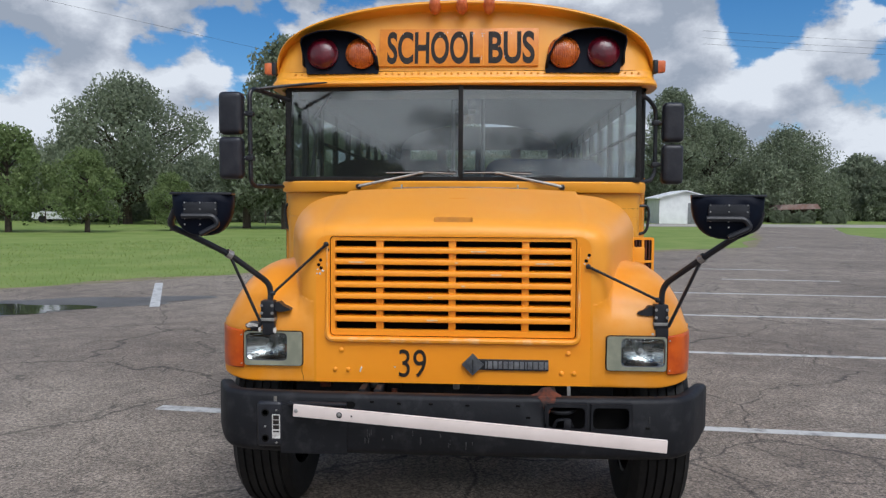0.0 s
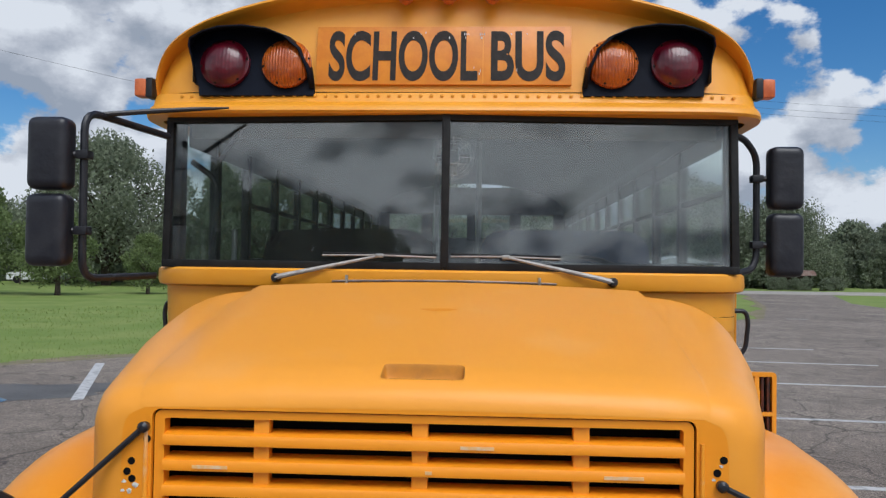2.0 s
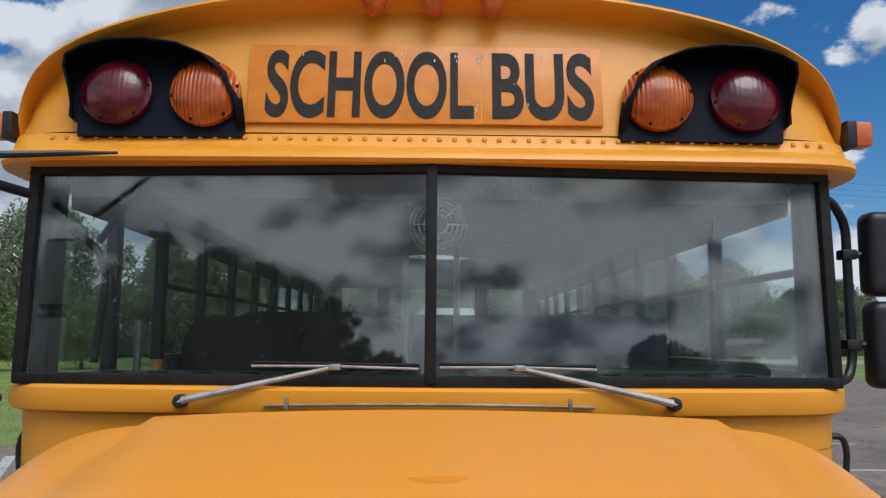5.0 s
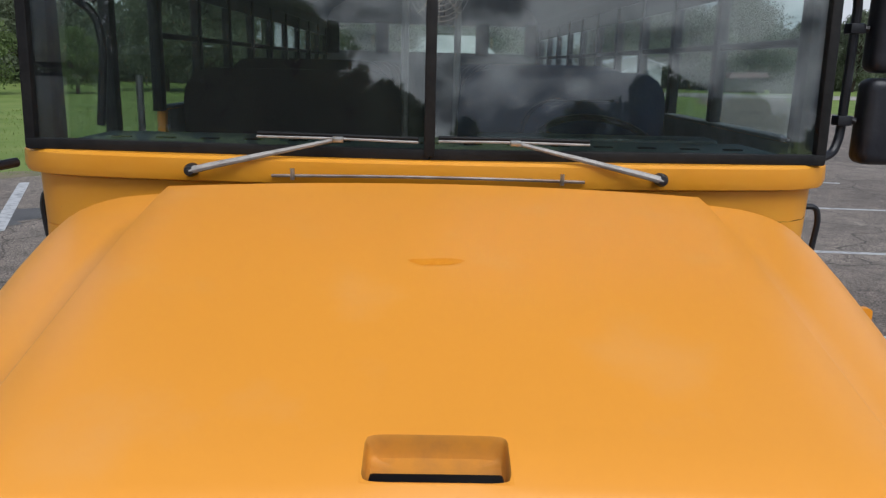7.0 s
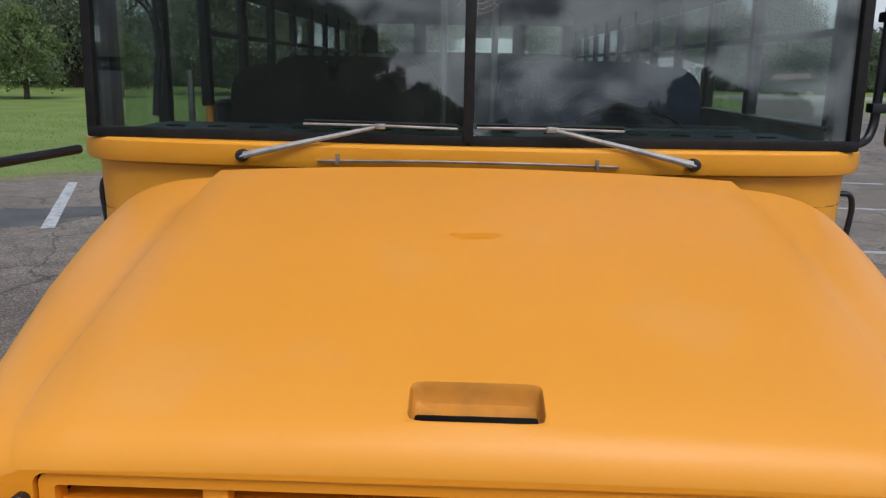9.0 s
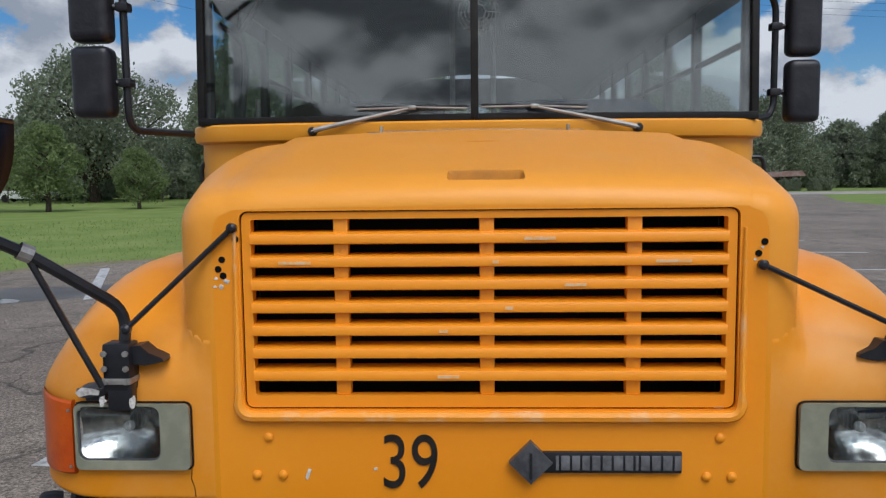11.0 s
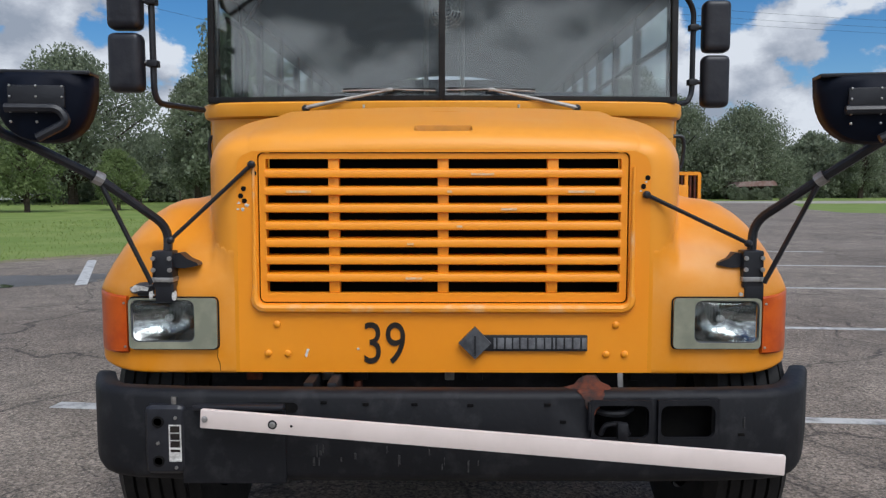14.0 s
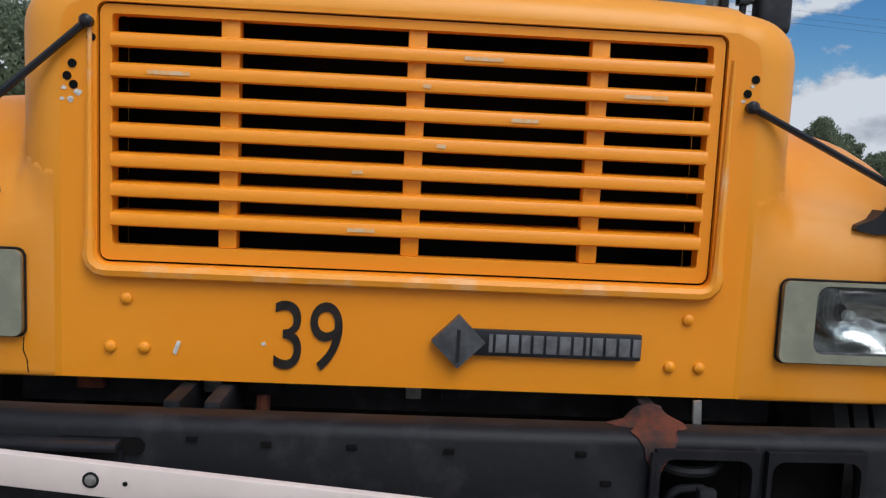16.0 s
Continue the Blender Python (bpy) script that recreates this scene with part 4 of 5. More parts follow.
for x, z in ((-0.512, 0.888), (-0.541, 0.797), (-0.480, 0.797), (0.531, 0.888), (0.502, 0.796), (0.559, 0.796)):
    P("rivet", spin(bmesh.new(), [(0.0115, 0), (0.0105, 0.004), (0.006, 0.007), (0, 0.008)], Matrix.Translation((x, -0.001, z)) @ RX90, 12), NOSEY)
for sgn, pts in ((-1, ((0.575, 1.352), (0.608, 1.305), (0.617, 1.283), (0.606, 1.268))), (1, ((0.607, 1.312), (0.620, 1.338)))):
    for x, z in pts:
        P("bolt_hole", spin(bmesh.new(), [(0.008, 0.0), (0.008, 0.0015), (0, 0.0015)], Matrix.Translation((sgn * x, 0.0, z)) @ RX90, 10), DARK)
bm = bmesh.new()
prism(bm, [(-0.428, 0.79), (-0.42, 0.812), (-0.413, 0.81), (-0.422, 0.785)], 0.002, -0.0025)
P("paint_chip", bm, WHITE)
rk = random.Random(12)
for x, z, s in ((-0.598, 1.255, 0.007), (-0.622, 1.262, 0.005), (-0.626, 1.243, 0.004), (-0.611, 1.242, 0.007), (-0.262, 0.812, 0.005), (0.616, 1.326, 0.004), (0.600, 1.298, 0.004)):
    bm = bmesh.new()
    prism(bm, [(x + s * math.cos(a) * rk.uniform(0.5, 1.5), z + s * math.sin(a) * rk.uniform(0.4, 1.1)) for a in [2 * math.pi * k / 9 for k in range(9)]], 0.0012, -0.0012)
    P("paint_chip", bm, WHITE)
# cowl and windshield base: the body stands a little to one side of the hood
SHIFT = Matrix.Translation((-0.018, 0, 0))
PLAN = [(0, 1.275), (0.2, 1.277), (0.4, 1.285), (0.6, 1.3), (0.78, 1.318), (0.93, 1.342), (1.02, 1.37), (1.08, 1.41), (1.115, 1.46), (1.13, 1.53), (1.135, 1.64)]
PLAN = [(x * 1.04, y) for x, y in PLAN]
PLAN = [(-x, y) for x, y in PLAN[:0:-1]] + PLAN


def band(name, prof, material, label=""):
    """A strip that follows the bus front: rows of (inset, z)."""
    bm = bmesh.new()
    rows = []
    for d, z in prof:
        rows.append([Vector((x * (1 - d * 0.55 * abs(x / 1.135) ** 6), y + d, z)) for x, y in PLAN])
    grid(bm, rows)
    return P(name, bm, material, label)


band("cowl", [(0.06, 1.712), (0.004, 1.712), (-0.006, 1.704), (-0.008, 1.665), (-0.002, 1.645), (0.026, 1.636), (0.03, 1.49), (0.034, 1.489), (0.034, 1.486), (0.03, 1.485), (0.03, 0.7)], YELLOW, "yellow cowl below the windshield")
band("cowl_seam", [(0.0285, 1.547), (0.0285, 1.5445)], DARK)
P("cowl_strip", T([(x, 1.255 + 0.09 * abs(x) ** 2, 1.672 - 0.035 * x * x) for x in [-0.42 + 0.07 * k for k in range(13)]], 0.0045, 6), TARNISH, "bare metal hood rest strip")
for x in (-0.36, 0.355):
    P("washer_nozzle", T([(x, 1.245, 1.66), (x, 1.245, 1.69)], 0.006, 8), CHROME)


def bar(bm, p, q, w, h):
    """A square bar from p to q, w across and h high."""
    p, q = Vector(p), Vector(q)
    d = (q - p)
    x = d.normalized()
    z = Vector((0, 0, 1)) if abs(x.z) < 0.9 else Vector((0, -1, 0))
    y = z.cross(x).normalized()
    z = x.cross(y)
    m = Matrix((x, y, z)).transposed().to_4x4()
    m.translation = (p + q) / 2
    return box(bm, (0, 0, 0), (d.length, w, h), min(w, h) * 0.2, m)


def Y(x, z):
    """The windshield's face."""
    return 1.318 + 0.07 * abs(x) + (z - 1.72) * 0.045


WB, WT = 1.722, 2.316
frame_b = P("windshield_frame", T([(0, Y(0, WB), WB), (0, Y(0, WT), WT)], 0.001, 4), RUBBER, "black rubber and steel windshield frame")
for sgn in (-1, 1):
    bm = bmesh.new()
    bar(bm, (0, Y(0, 1.726), 1.726), (sgn * 1.122, Y(1.122, 1.726), 1.726), 0.036, 0.03)
    P("bottom_rail", bm, RUBBER, parent=frame_b)
    bm = bmesh.new()
    bar(bm, (0, Y(0, 2.304), 2.304), (sgn * 1.122, Y(1.122, 2.304), 2.304), 0.036, 0.034)
    P("top_rail", bm, RUBBER, parent=frame_b)
    bm = bmesh.new()
    bar(bm, (sgn * 1.110, Y(1.110, 1.72), 1.72), (sgn * 1.110, Y(1.110, 2.318), 2.318), 0.03, 0.03)
    P("corner_post", bm, RUBBER, parent=frame_b)
    bm = bmesh.new()
    bar(bm, (sgn * 1.158, 1.60, 1.70), (sgn * 1.158, 1.62, 2.32), 0.05, 0.05)
    P("door_post", bm, RUBBER, parent=frame_b)
    bm = bmesh.new()
    a, b = 0.013, 1.098
    q = [Vector((sgn * x, Y(x, z), z)) for x, z in ((a, 1.739), (b, 1.739), (b, 2.289), (a, 2.289))]
    bm.faces.new([bm.verts.new(v) for v in q])
    thicken(P("windshield_pane", bm, GLASS, "clear windshield pane reflecting trees and clouds", smooth=0), 0.006)
    bm = bmesh.new()
    q = [Vector(v) for v in ((sgn * 1.120, 1.41, 1.74), (sgn * 1.152, 1.58, 1.74), (sgn * 1.152, 1.60, 2.295), (sgn * 1.120, 1.43, 2.295))]
    bm.faces.new([bm.verts.new(v) for v in q])
    thicken(P("corner_pane", bm, GLASS, smooth=0), 0.006)
bm = bmesh.new()
bar(bm, (0, Y(0, 1.72) - 0.008, 1.72), (0, Y(0, 2.318) - 0.008, 2.318), 0.03, 0.028)
P("centre_post", bm, RUBBER, parent=frame_b)

# roof outline, half
ROOF = [(1.205, 2.30), (1.21, 2.39), (1.20, 2.485), (1.155, 2.57), (1.085, 2.63), (0.965, 2.692), (0.81, 2.745), (0.626, 2.79), (0.436, 2.818), (0.242, 2.834), (0.0, 2.842)]
ROOF = [(x * 1.012, z) for x, z in ROOF]


def soften(pts, times=2):
    """Corner cutting: a smoother line with the same ends."""
    for _ in range(times):
        out = [pts[0]]
        for (xa, za), (xb, zb) in zip(pts, pts[1:]):
            out += [(xa * 0.75 + xb * 0.25, za * 0.75 + zb * 0.25), (xa * 0.25 + xb * 0.75, za * 0.25 + zb * 0.75)]
        pts = out + [pts[-1]]
    return pts


SHIFT = Matrix.Translation((-0.018, -0.035, 0.012))
ROOF = soften(ROOF)
ROOF = [(-x, z) for x, z in ROOF] + [(x, z) for x, z in ROOF[-2::-1]]
Z0 = 2.395
bm = bmesh.new()
rows = []
for y, kx, kz in ((8.0, 1.0, 1.0), (4.0, 1.0, 1.0), (1.9, 1.0, 1.0), (1.66, 1.0, 1.0), (1.51, 1.0, 0.998), (1.45, 0.998, 0.993), (1.418, 0.995, 0.981), (1.402, 0.992, 0.962), (1.398, 0.988, 0.94), (1.405, 0.984, 0.918), (1.425, 0.98, 0.902), (1.468, 0.978, 0.888), (1.484, 0.978, 0.86), (1.468, 0.98, 0.66), (1.449, 0.982, 0.45), (1.431, 0.984, 0.22), (1.416, 0.985, 0.0)):
    rows.append([Vector((x * kx, y + 0.09 * min(1, max(0, (1.56 - y) / 0.12)) ** 0.7 * abs(x * kx / 1.19) ** 12, Z0 + (z - Z0) * kz if z > Z0 else Z0 + (z - Z0) * min(1, max(0, (y - 1.416) / 0.2)))) for x, z in ROOF])
grid(bm, rows)
P("roof", bm, YELLOW, "yellow domed roof with a recessed front cap", smooth=50)
# brow below the sign
BROW = [(0, 1.415), (0.3, 1.416), (0.6, 1.42), (0.85, 1.426), (1.0, 1.43), (1.1, 1.44), (1.165, 1.46), (1.2, 1.5), (1.217, 1.57), (1.222, 1.78)]
BROW = soften(BROW)
BROW = [(-x, y) for x, y in BROW[:0:-1]] + BROW


def brow_rows(prof):
    rows = []
    for d, z in prof:
        row = []
        for i, (x, y) in enumerate(BROW):
            (xa, ya), (xb, yb) = BROW[max(i - 1, 0)], BROW[min(i + 1, len(BROW) - 1)]
            n = Vector((yb - ya, xa - xb, 0)).normalized()
            row.append(Vector((x, y, z)) - n * d * (1 - 0.65 * abs(n.x)))
        rows.append(row)
    return rows


bm = bmesh.new()
grid(bm, brow_rows([(0.03, 2.40), (0.0, 2.392), (-0.012, 2.375), (-0.025, 2.352), (-0.055, 2.338), (-0.075, 2.322), (-0.08, 2.308), (-0.07, 2.298), (-0.02, 2.296), (0.08, 2.296)]))
P("roof_brow", bm, YELLOW, "yellow rolled brow above the windshield")
rv = P("brow_rivet", spin(bmesh.new(), [(0.0075, 0), (0.006, 0.004), (0, 0.0055)], RX90, 8), YELLOW)
rv.matrix_basis = pose(-1.1, 1.451, 2.377)
for k in range(1, 54):
    x = -1.1 + 2.2 * k / 53
    yb = np.interp(abs(x), [0, 0.3, 0.6, 0.85, 1.0, 1.1], [1.415, 1.416, 1.42, 1.426, 1.43, 1.44])
    again(rv, pose(x, float(yb) - 0.014, 2.377))

# sign and warning lamps, on the sloped cap face
FACE = pose(0, 1.414, 2.395, -9)
sign = P("sign_board", B((-0.02, -0.006, 0.147), (1.0, 0.012, 0.242), 0.002, FACE), SIGNY, "orange reflective sign reading school bus")
lettering("sign_lettering", "SCHOOL", LETTER, sign, -0.47, 0.116, 0.04, 0.25, FACE @ pose(0, -0.0125, 0), label="black block lettering")
lettering("sign_lettering", "BUS", LETTER, sign, 0.168, 0.456, 0.04, 0.25, FACE @ pose(0, -0.0125, 0), label="black block lettering")
P("sheet_joint", B((0.137, -0.0126, 0.147), (0.003, 0.001, 0.235), 0, FACE), YELLOW, parent=sign)


fl = random.Random(9)
for k in range(22):
    x = fl.choice((fl.uniform(0.06, 0.15), fl.uniform(-0.45, 0.45)))
    P("glue_fleck", B((x, -0.0135, fl.choice((0.235, 0.22, fl.uniform(0.06, 0.25)))), (fl.uniform(0.002, 0.005), 0.0015, fl.uniform(0.003, 0.01)), 0, FACE), WHITE, parent=sign)


def lamp_housing(sgn):
    out = [(0.525, 0.0), (0.522, 0.03), (0.535, 0.11), (0.57, 0.19), (0.63, 0.242), (0.70, 0.27), (0.80, 0.283), (0.90, 0.278), (0.97, 0.258), (1.02, 0.232), (1.028, 0.2), (1.012, 0.13), (1.008, 0.055), (0.985, 0.042), (0.98, 0.0)]
    bm = bmesh.new()
    vs = [bm.verts.new(FACE @ Vector((sgn * x, -0.012, z - 0.02))) for x, z in out]
    f = bm.faces.new(vs)
    house = P("warning_lamp_housing", bm, NAVY, "navy-black hooded housing for warning lamps", smooth=0)
    thicken(house, 0.03)
    bm = bmesh.new()
    rows = []
    for k, (x, z) in enumerate(out[1:13]):
        d = 0.012 + 0.085 * math.sin(math.pi * min(1, max(0, (k - 0.2) / 10.6))) ** 0.6
        rows.append([FACE @ Vector((sgn * (x + (0.75 - x) * 0.02 * j), -0.012 - d * j / 3, z - 0.02 - 0.36 * d * j / 3)) for j in range(4)])
    grid(bm, rows)
    thicken(P("visor", bm, NAVY, parent=house), 0.006, 0.0)
    for x, m, nm in ((0.634, WARNA, "amber_lamp"), (0.88, WARNR, "red_lamp")):
        c = FACE @ pose(sgn * x, -0.014, 0.106)
        prof = [(0.098, 0.0), (0.098, 0.018), (0.088, 0.024), (0.085, 0.03), (0.07, 0.044), (0.045, 0.054), (0.02, 0.058), (0, 0.059)]
        lamp = P(nm, spin(bmesh.new(), prof, c @ RX90, 28), m, "round %s warning lamp lens" % nm[:-5], house)
        for k in range(6):
            a = radians(60 * k + 10)
            P("screw", spin(bmesh.new(), [(0.005, 0), (0.005, 0.003), (0, 0.004)], c @ pose(0.09 * math.cos(a), -0.022, 0.09 * math.sin(a)) @ RX90, 8), DARK, parent=house)
        if m is WARNR:
            continue
        bm = bmesh.new()
        for k in range(13):
            u = -0.072 + 0.012 * k
            hgt = math.sqrt(max(0.0, 0.08 ** 2 - u * u))
            pts = []
            for j in range(7):
                w = -hgt + 2 * hgt * j / 6
                rr = math.hypot(u, w)
                pts.append(c @ Vector((u, -(0.0595 - 0.03 * (rr / 0.085) ** 2.2), w)))
            tube(bm, pts, 0.0022, 4)
        P("lens_rib", bm, m, parent=house)


for sgn in (-1, 1):
    lamp_housing(sgn)
    bm = bmesh.new()
    box(bm, (sgn * 1.215, 1.50, 2.425), (0.03, 0.066, 0.082), 0.008)
    mk = P("side_marker_lamp", bm, PLASTIC, "square amber side marker lamp")
    P("lens", B((sgn * 1.25, 1.495, 2.425), (0.05, 0.062, 0.074), 0.012), AMBER2, parent=mk)
for x in (-0.17, 0.0, 0.17):
    z = 2.862
    m = pose(x, 1.432, z - 0.055, 25)
    prof = [(0.035, -0.01), (0.038, 0.01), (0.034, 0.04), (0.022, 0.058), (0, 0.064)]
    P("clearance_lamp", spin(bmesh.new(), prof, m @ RX90 @ Matrix.Diagonal((1, 1.6, 1, 1)), 16), AMBER2, "bleached amber roof clearance lamp")

# body sides
SHIFT = Matrix.Translation((-0.018, 0, 0))
for sgn in (-1, 1):
    y0 = 2.66 if sgn < 0 else 1.66
    P("side_panel", B((sgn * 1.185, (y0 + 8.0) / 2, 1.22), (0.04, 8.0 - y0, 1.06), 0.01), YELLOW)
    P("side_lining", B((sgn * 1.157, (y0 + 8.0) / 2, 1.35), (0.012, 7.96 - y0, 0.79), 0.003), INTER)
    P("front_quarter", B((sgn * 1.16, 1.64, 1.20), (0.045, 0.1, 1.02), 0.015), YELLOW)
    P("side_header", B((sgn * 1.185, 4.82, 2.37), (0.04, 6.36, 0.07), 0.005), YELLOW)
    for z in (0.85, 1.15, 1.6):
        P("rub_rail", B((sgn * 1.21, (y0 + 8.0) / 2, z), (0.012, 7.9 - y0, 0.06), 0.004), BLACK)
    ys = [1.69, 2.14, 2.64] if sgn < 0 else [1.69, 2.45]
    while ys[-1] < 7.7:
        ys.append(ys[-1] + 0.59)
    ys = [y for y in ys if y < 7.95] + [7.95]
    for k, y in enumerate(ys):
        low = 0.7 if sgn < 0 and k < 2 else 1.74
        P("window_post", B((sgn * 1.18, y, (low + 2.34) / 2), (0.045, 0.055, 2.34 - low), 0.008), BLACK)
    for k, (ya, yb) in enumerate(zip(ys, ys[1:])):
        low = 0.75 if sgn < 0 and k < 2 else 1.75
        name = "door_pane" if sgn < 0 and k < 2 else "side_window"
        P(name, B((sgn * 1.18, (ya + yb) / 2, (low + 2.335) / 2), (0.005, yb - ya - 0.05, 2.335 - low)), GLASS, smooth=0)
        if low > 1:
            P("window_rail", B((sgn * 1.18, (ya + yb) / 2, 2.06), (0.026, yb - ya - 0.05, 0.024), 0.004), BLACK)
for sgn in (-1, 1):
    y0 = 2.66 if sgn < 0 else 1.66
    P("window_sill", B((sgn * 1.175, (y0 + 8.0) / 2, 1.755), (0.07, 7.95 - y0, 0.012), 0.003), INTER)
    P("header_panel", B((sgn * 1.157, 4.83, 2.37), (0.012, 6.3, 0.075), 0.003), CEIL)
P("entry_step", B((-0.95, 2.15, 0.6), (0.4, 0.85, 0.08), 0.01), DARK)
P("door_handle_bar", T([(-1.1, 2.2, 1.0), (-1.1, 2.2, 1.9)], 0.014, 8), STEEL)
P("rear_wall", B((0, 8.0, 1.4), (2.36, 0.05, 1.4), 0.01), INTER)
for x, w in ((-1.11, 0.18), (-0.55, 0.14), (0.0, 0.10), (0.55, 0.14), (1.11, 0.18)):
    P("rear_post", B((x, 8.0, 2.24), (w, 0.05, 0.34)), BLACK)
P("rear_header", B((0, 8.0, 2.56), (2.3, 0.05, 0.34)), INTER)
P("rear_window", B((0, 8.0, 2.24), (2.2, 0.006, 0.33)), GLASS, smooth=0)
P("interior_floor", B((0.0, 5.33, 0.95), (2.3, 5.3, 0.04)), DARK)
P("driver_floor", B((0.22, 2.15, 0.95), (1.86, 1.1, 0.04)), DARK)
bm = bmesh.new()
grid(bm, [[Vector((x * 0.955, y, z - 0.06)) for x, z in ROOF[1:-1]] for y in (1.75, 3, 5, 8)])
P("ceiling_lining", bm, CEIL)
P("header_lining", B((0, 1.62, 2.47), (2.2, 0.04, 0.42), 0.01), CEIL)
# dashboard
dash = P("dashboard", B((0, 1.56, 1.70), (2.06, 0.36, 0.07), 0.015), DASH, "dark green-grey dashboard with defrost slots")
for k in range(15):
    P("defrost_slot", B((-0.91 + 0.13 * k, 1.52, 1.737), (0.055, 0.022, 0.004), 0.001), DARK, parent=dash)
P("instrument_panel", B((0.55, 1.78, 1.62), (0.8, 0.12, 0.26), 0.03), DASH)
bm = bmesh.new()
wheel_m = pose(0.6, 2.0, 1.68, 28)
tube(bm, [wheel_m @ Vector((0.22 * math.cos(a), 0.22 * math.sin(a), 0)) for a in (2 * math.pi * k / 24 for k in range(25))], 0.013, 8)
for a in (0.5, 2.6, 4.7):
    tube(bm, [wheel_m @ Vector((0, 0, -0.03)), wheel_m @ Vector((0.22 * math.cos(a), 0.22 * math.sin(a), 0))], 0.012, 6)
tube(bm, [wheel_m @ Vector((0, 0, -0.02)), wheel_m @ Vector((0, 0, -0.6))], 0.03, 8)
P("steering_wheel", bm, PLASTIC, "large black steering wheel")


def bench(x, y, w, top, material, nm="passenger_seat"):
    seat = P(nm, B((x, y + 0.3, 1.36), (w, 0.5, 0.12), 0.05), material)
    bm = bmesh.new()
    prism(bm, rrect(x - w / 2, 1.34, x + w / 2, top, min(0.14, w * 0.3)), 0.1, y)
    P("backrest", bm, material, parent=seat)
    P("seat_leg", B((x, y + 0.3, 1.14), (w * 0.8, 0.06, 0.34), 0.01), BLACK, parent=seat)


bench(-0.62, 2.75, 0.98, 1.93, SEATB, "crash_barrier")
bench(0.62, 2.9, 0.98, 1.95, SEATN, "crash_barrier")
bench(0.62, 2.3, 0.5, 1.84, SEATN, "driver_seat")
for k in range(6):
    bench(-0.68, 3.55 + 0.75 * k, 0.88, 1.98, SEATB)
    bench(0.68, 3.7 + 0.75 * k, 0.88, 1.98, SEATN)
P("stanchion", T([(-0.12, 2.8, 0.97), (-0.12, 2.8, 2.75)], 0.016, 8), STEEL)
P("stanchion", T([(0.12, 2.95, 0.97), (0.12, 2.95, 2.75)], 0.016, 8), STEEL)
# two bars added inside to imitate the mirror frame's reflection in the pane
P("mirror_strut_reflection", T([(-0.86, 1.52, 2.28), (-0.985, 1.56, 2.12)], 0.011, 8), PLASTIC)
P("mirror_tube_reflection", T([(-1.10, 1.62, 2.16), (-1.0, 1.62, 2.09), (-0.985, 1.62, 1.99), (-1.01, 1.62, 1.76)], 0.013, 8, 0.05), PLASTIC)
# little fan at the windshield's middle
fan = P("dash_fan", T([(0.02, 1.66, 2.45), (0.02, 1.66, 2.27), (0.02, 1.60, 2.19)], 0.012, 8, 0.04), PLASTIC, "small caged fan hanging inside the windshield")
bm = bmesh.new()
fc = pose(0.02, 1.53, 2.17, 90)
for r, h in ((0.085, 0.0), (0.072, 0.014), (0.058, 0.024), (0.043, 0.03), (0.028, 0.034)):
    tube(bm, [fc @ Vector((r * math.cos(a), r * math.sin(a), h)) for a in (2 * math.pi * k / 20 for k in range(21))], 0.0013, 4)
for k in range(8):
    a = math.pi * k / 4
    tube(bm, [fc @ Vector((r * math.cos(a), r * math.sin(a), h)) for r, h in ((0.03, 0.034), (0.062, 0.024), (0.09, 0.0), (0.06, -0.06))], 0.0015, 4)
P("cage", bm, CHROME, parent=fan)
bm = bmesh.new()
for k in range(4):
    a = math.pi / 2 * k
    box(bm, (0.04, 0, 0), (0.06, 0.035, 0.003), 0, fc @ pose(0, 0, -0.02, 0, 0, 90 * k) @ pose(0, 0, 0, 25))
P("blade", bm, PLASTIC, parent=fan)
P("motor", spin(bmesh.new(), [(0, 0.03), (0.025, 0.03), (0.03, -0.06), (0, -0.065)], fc, 14), PLASTIC, parent=fan)


# wipers
def wiper(px, tx, b0, b1, zt):
    pz, py = 1.676, 1.288
    w = P("wiper", T([(px, py - 0.03, pz), (px + (tx - px) * 0.12, py - 0.028, pz + 0.012), (tx, 1.296, zt)], [0.0105, 0.0095, 0.005], 8), WIPER, "bare metal windshield wiper with black blade")
    P("pivot_cap", spin(bmesh.new(), [(0.017, -0.02), (0.018, 0.02), (0.012, 0.038), (0, 0.04)], Matrix.Translation((px, py + 0.0, pz)) @ RX90, 14), PLASTIC, parent=w)
    P("blade", T([(b0, Y(abs(b0), 1.77) - 0.012, 1.772), (b1, Y(abs(b1), 1.77) - 0.012, 1.768)], 0.0055, 6), RUBBER, parent=w)
    P("blade_frame", T([(b0, Y(abs(b0), 1.77) - 0.022, 1.764), (tx, 1.292, zt + 0.002), (b1, Y(abs(b1), 1.77) - 0.022, 1.760)], 0.0035, 6), WIPER, parent=w)
    P("clip", B((tx, 1.29, zt), (0.03, 0.016, 0.016), 0.004), CHROME, parent=w)


wiper(-0.635, -0.245, -0.47, -0.03, 1.764)
wiper(0.628, 0.232, 0.025, 0.44, 1.764)


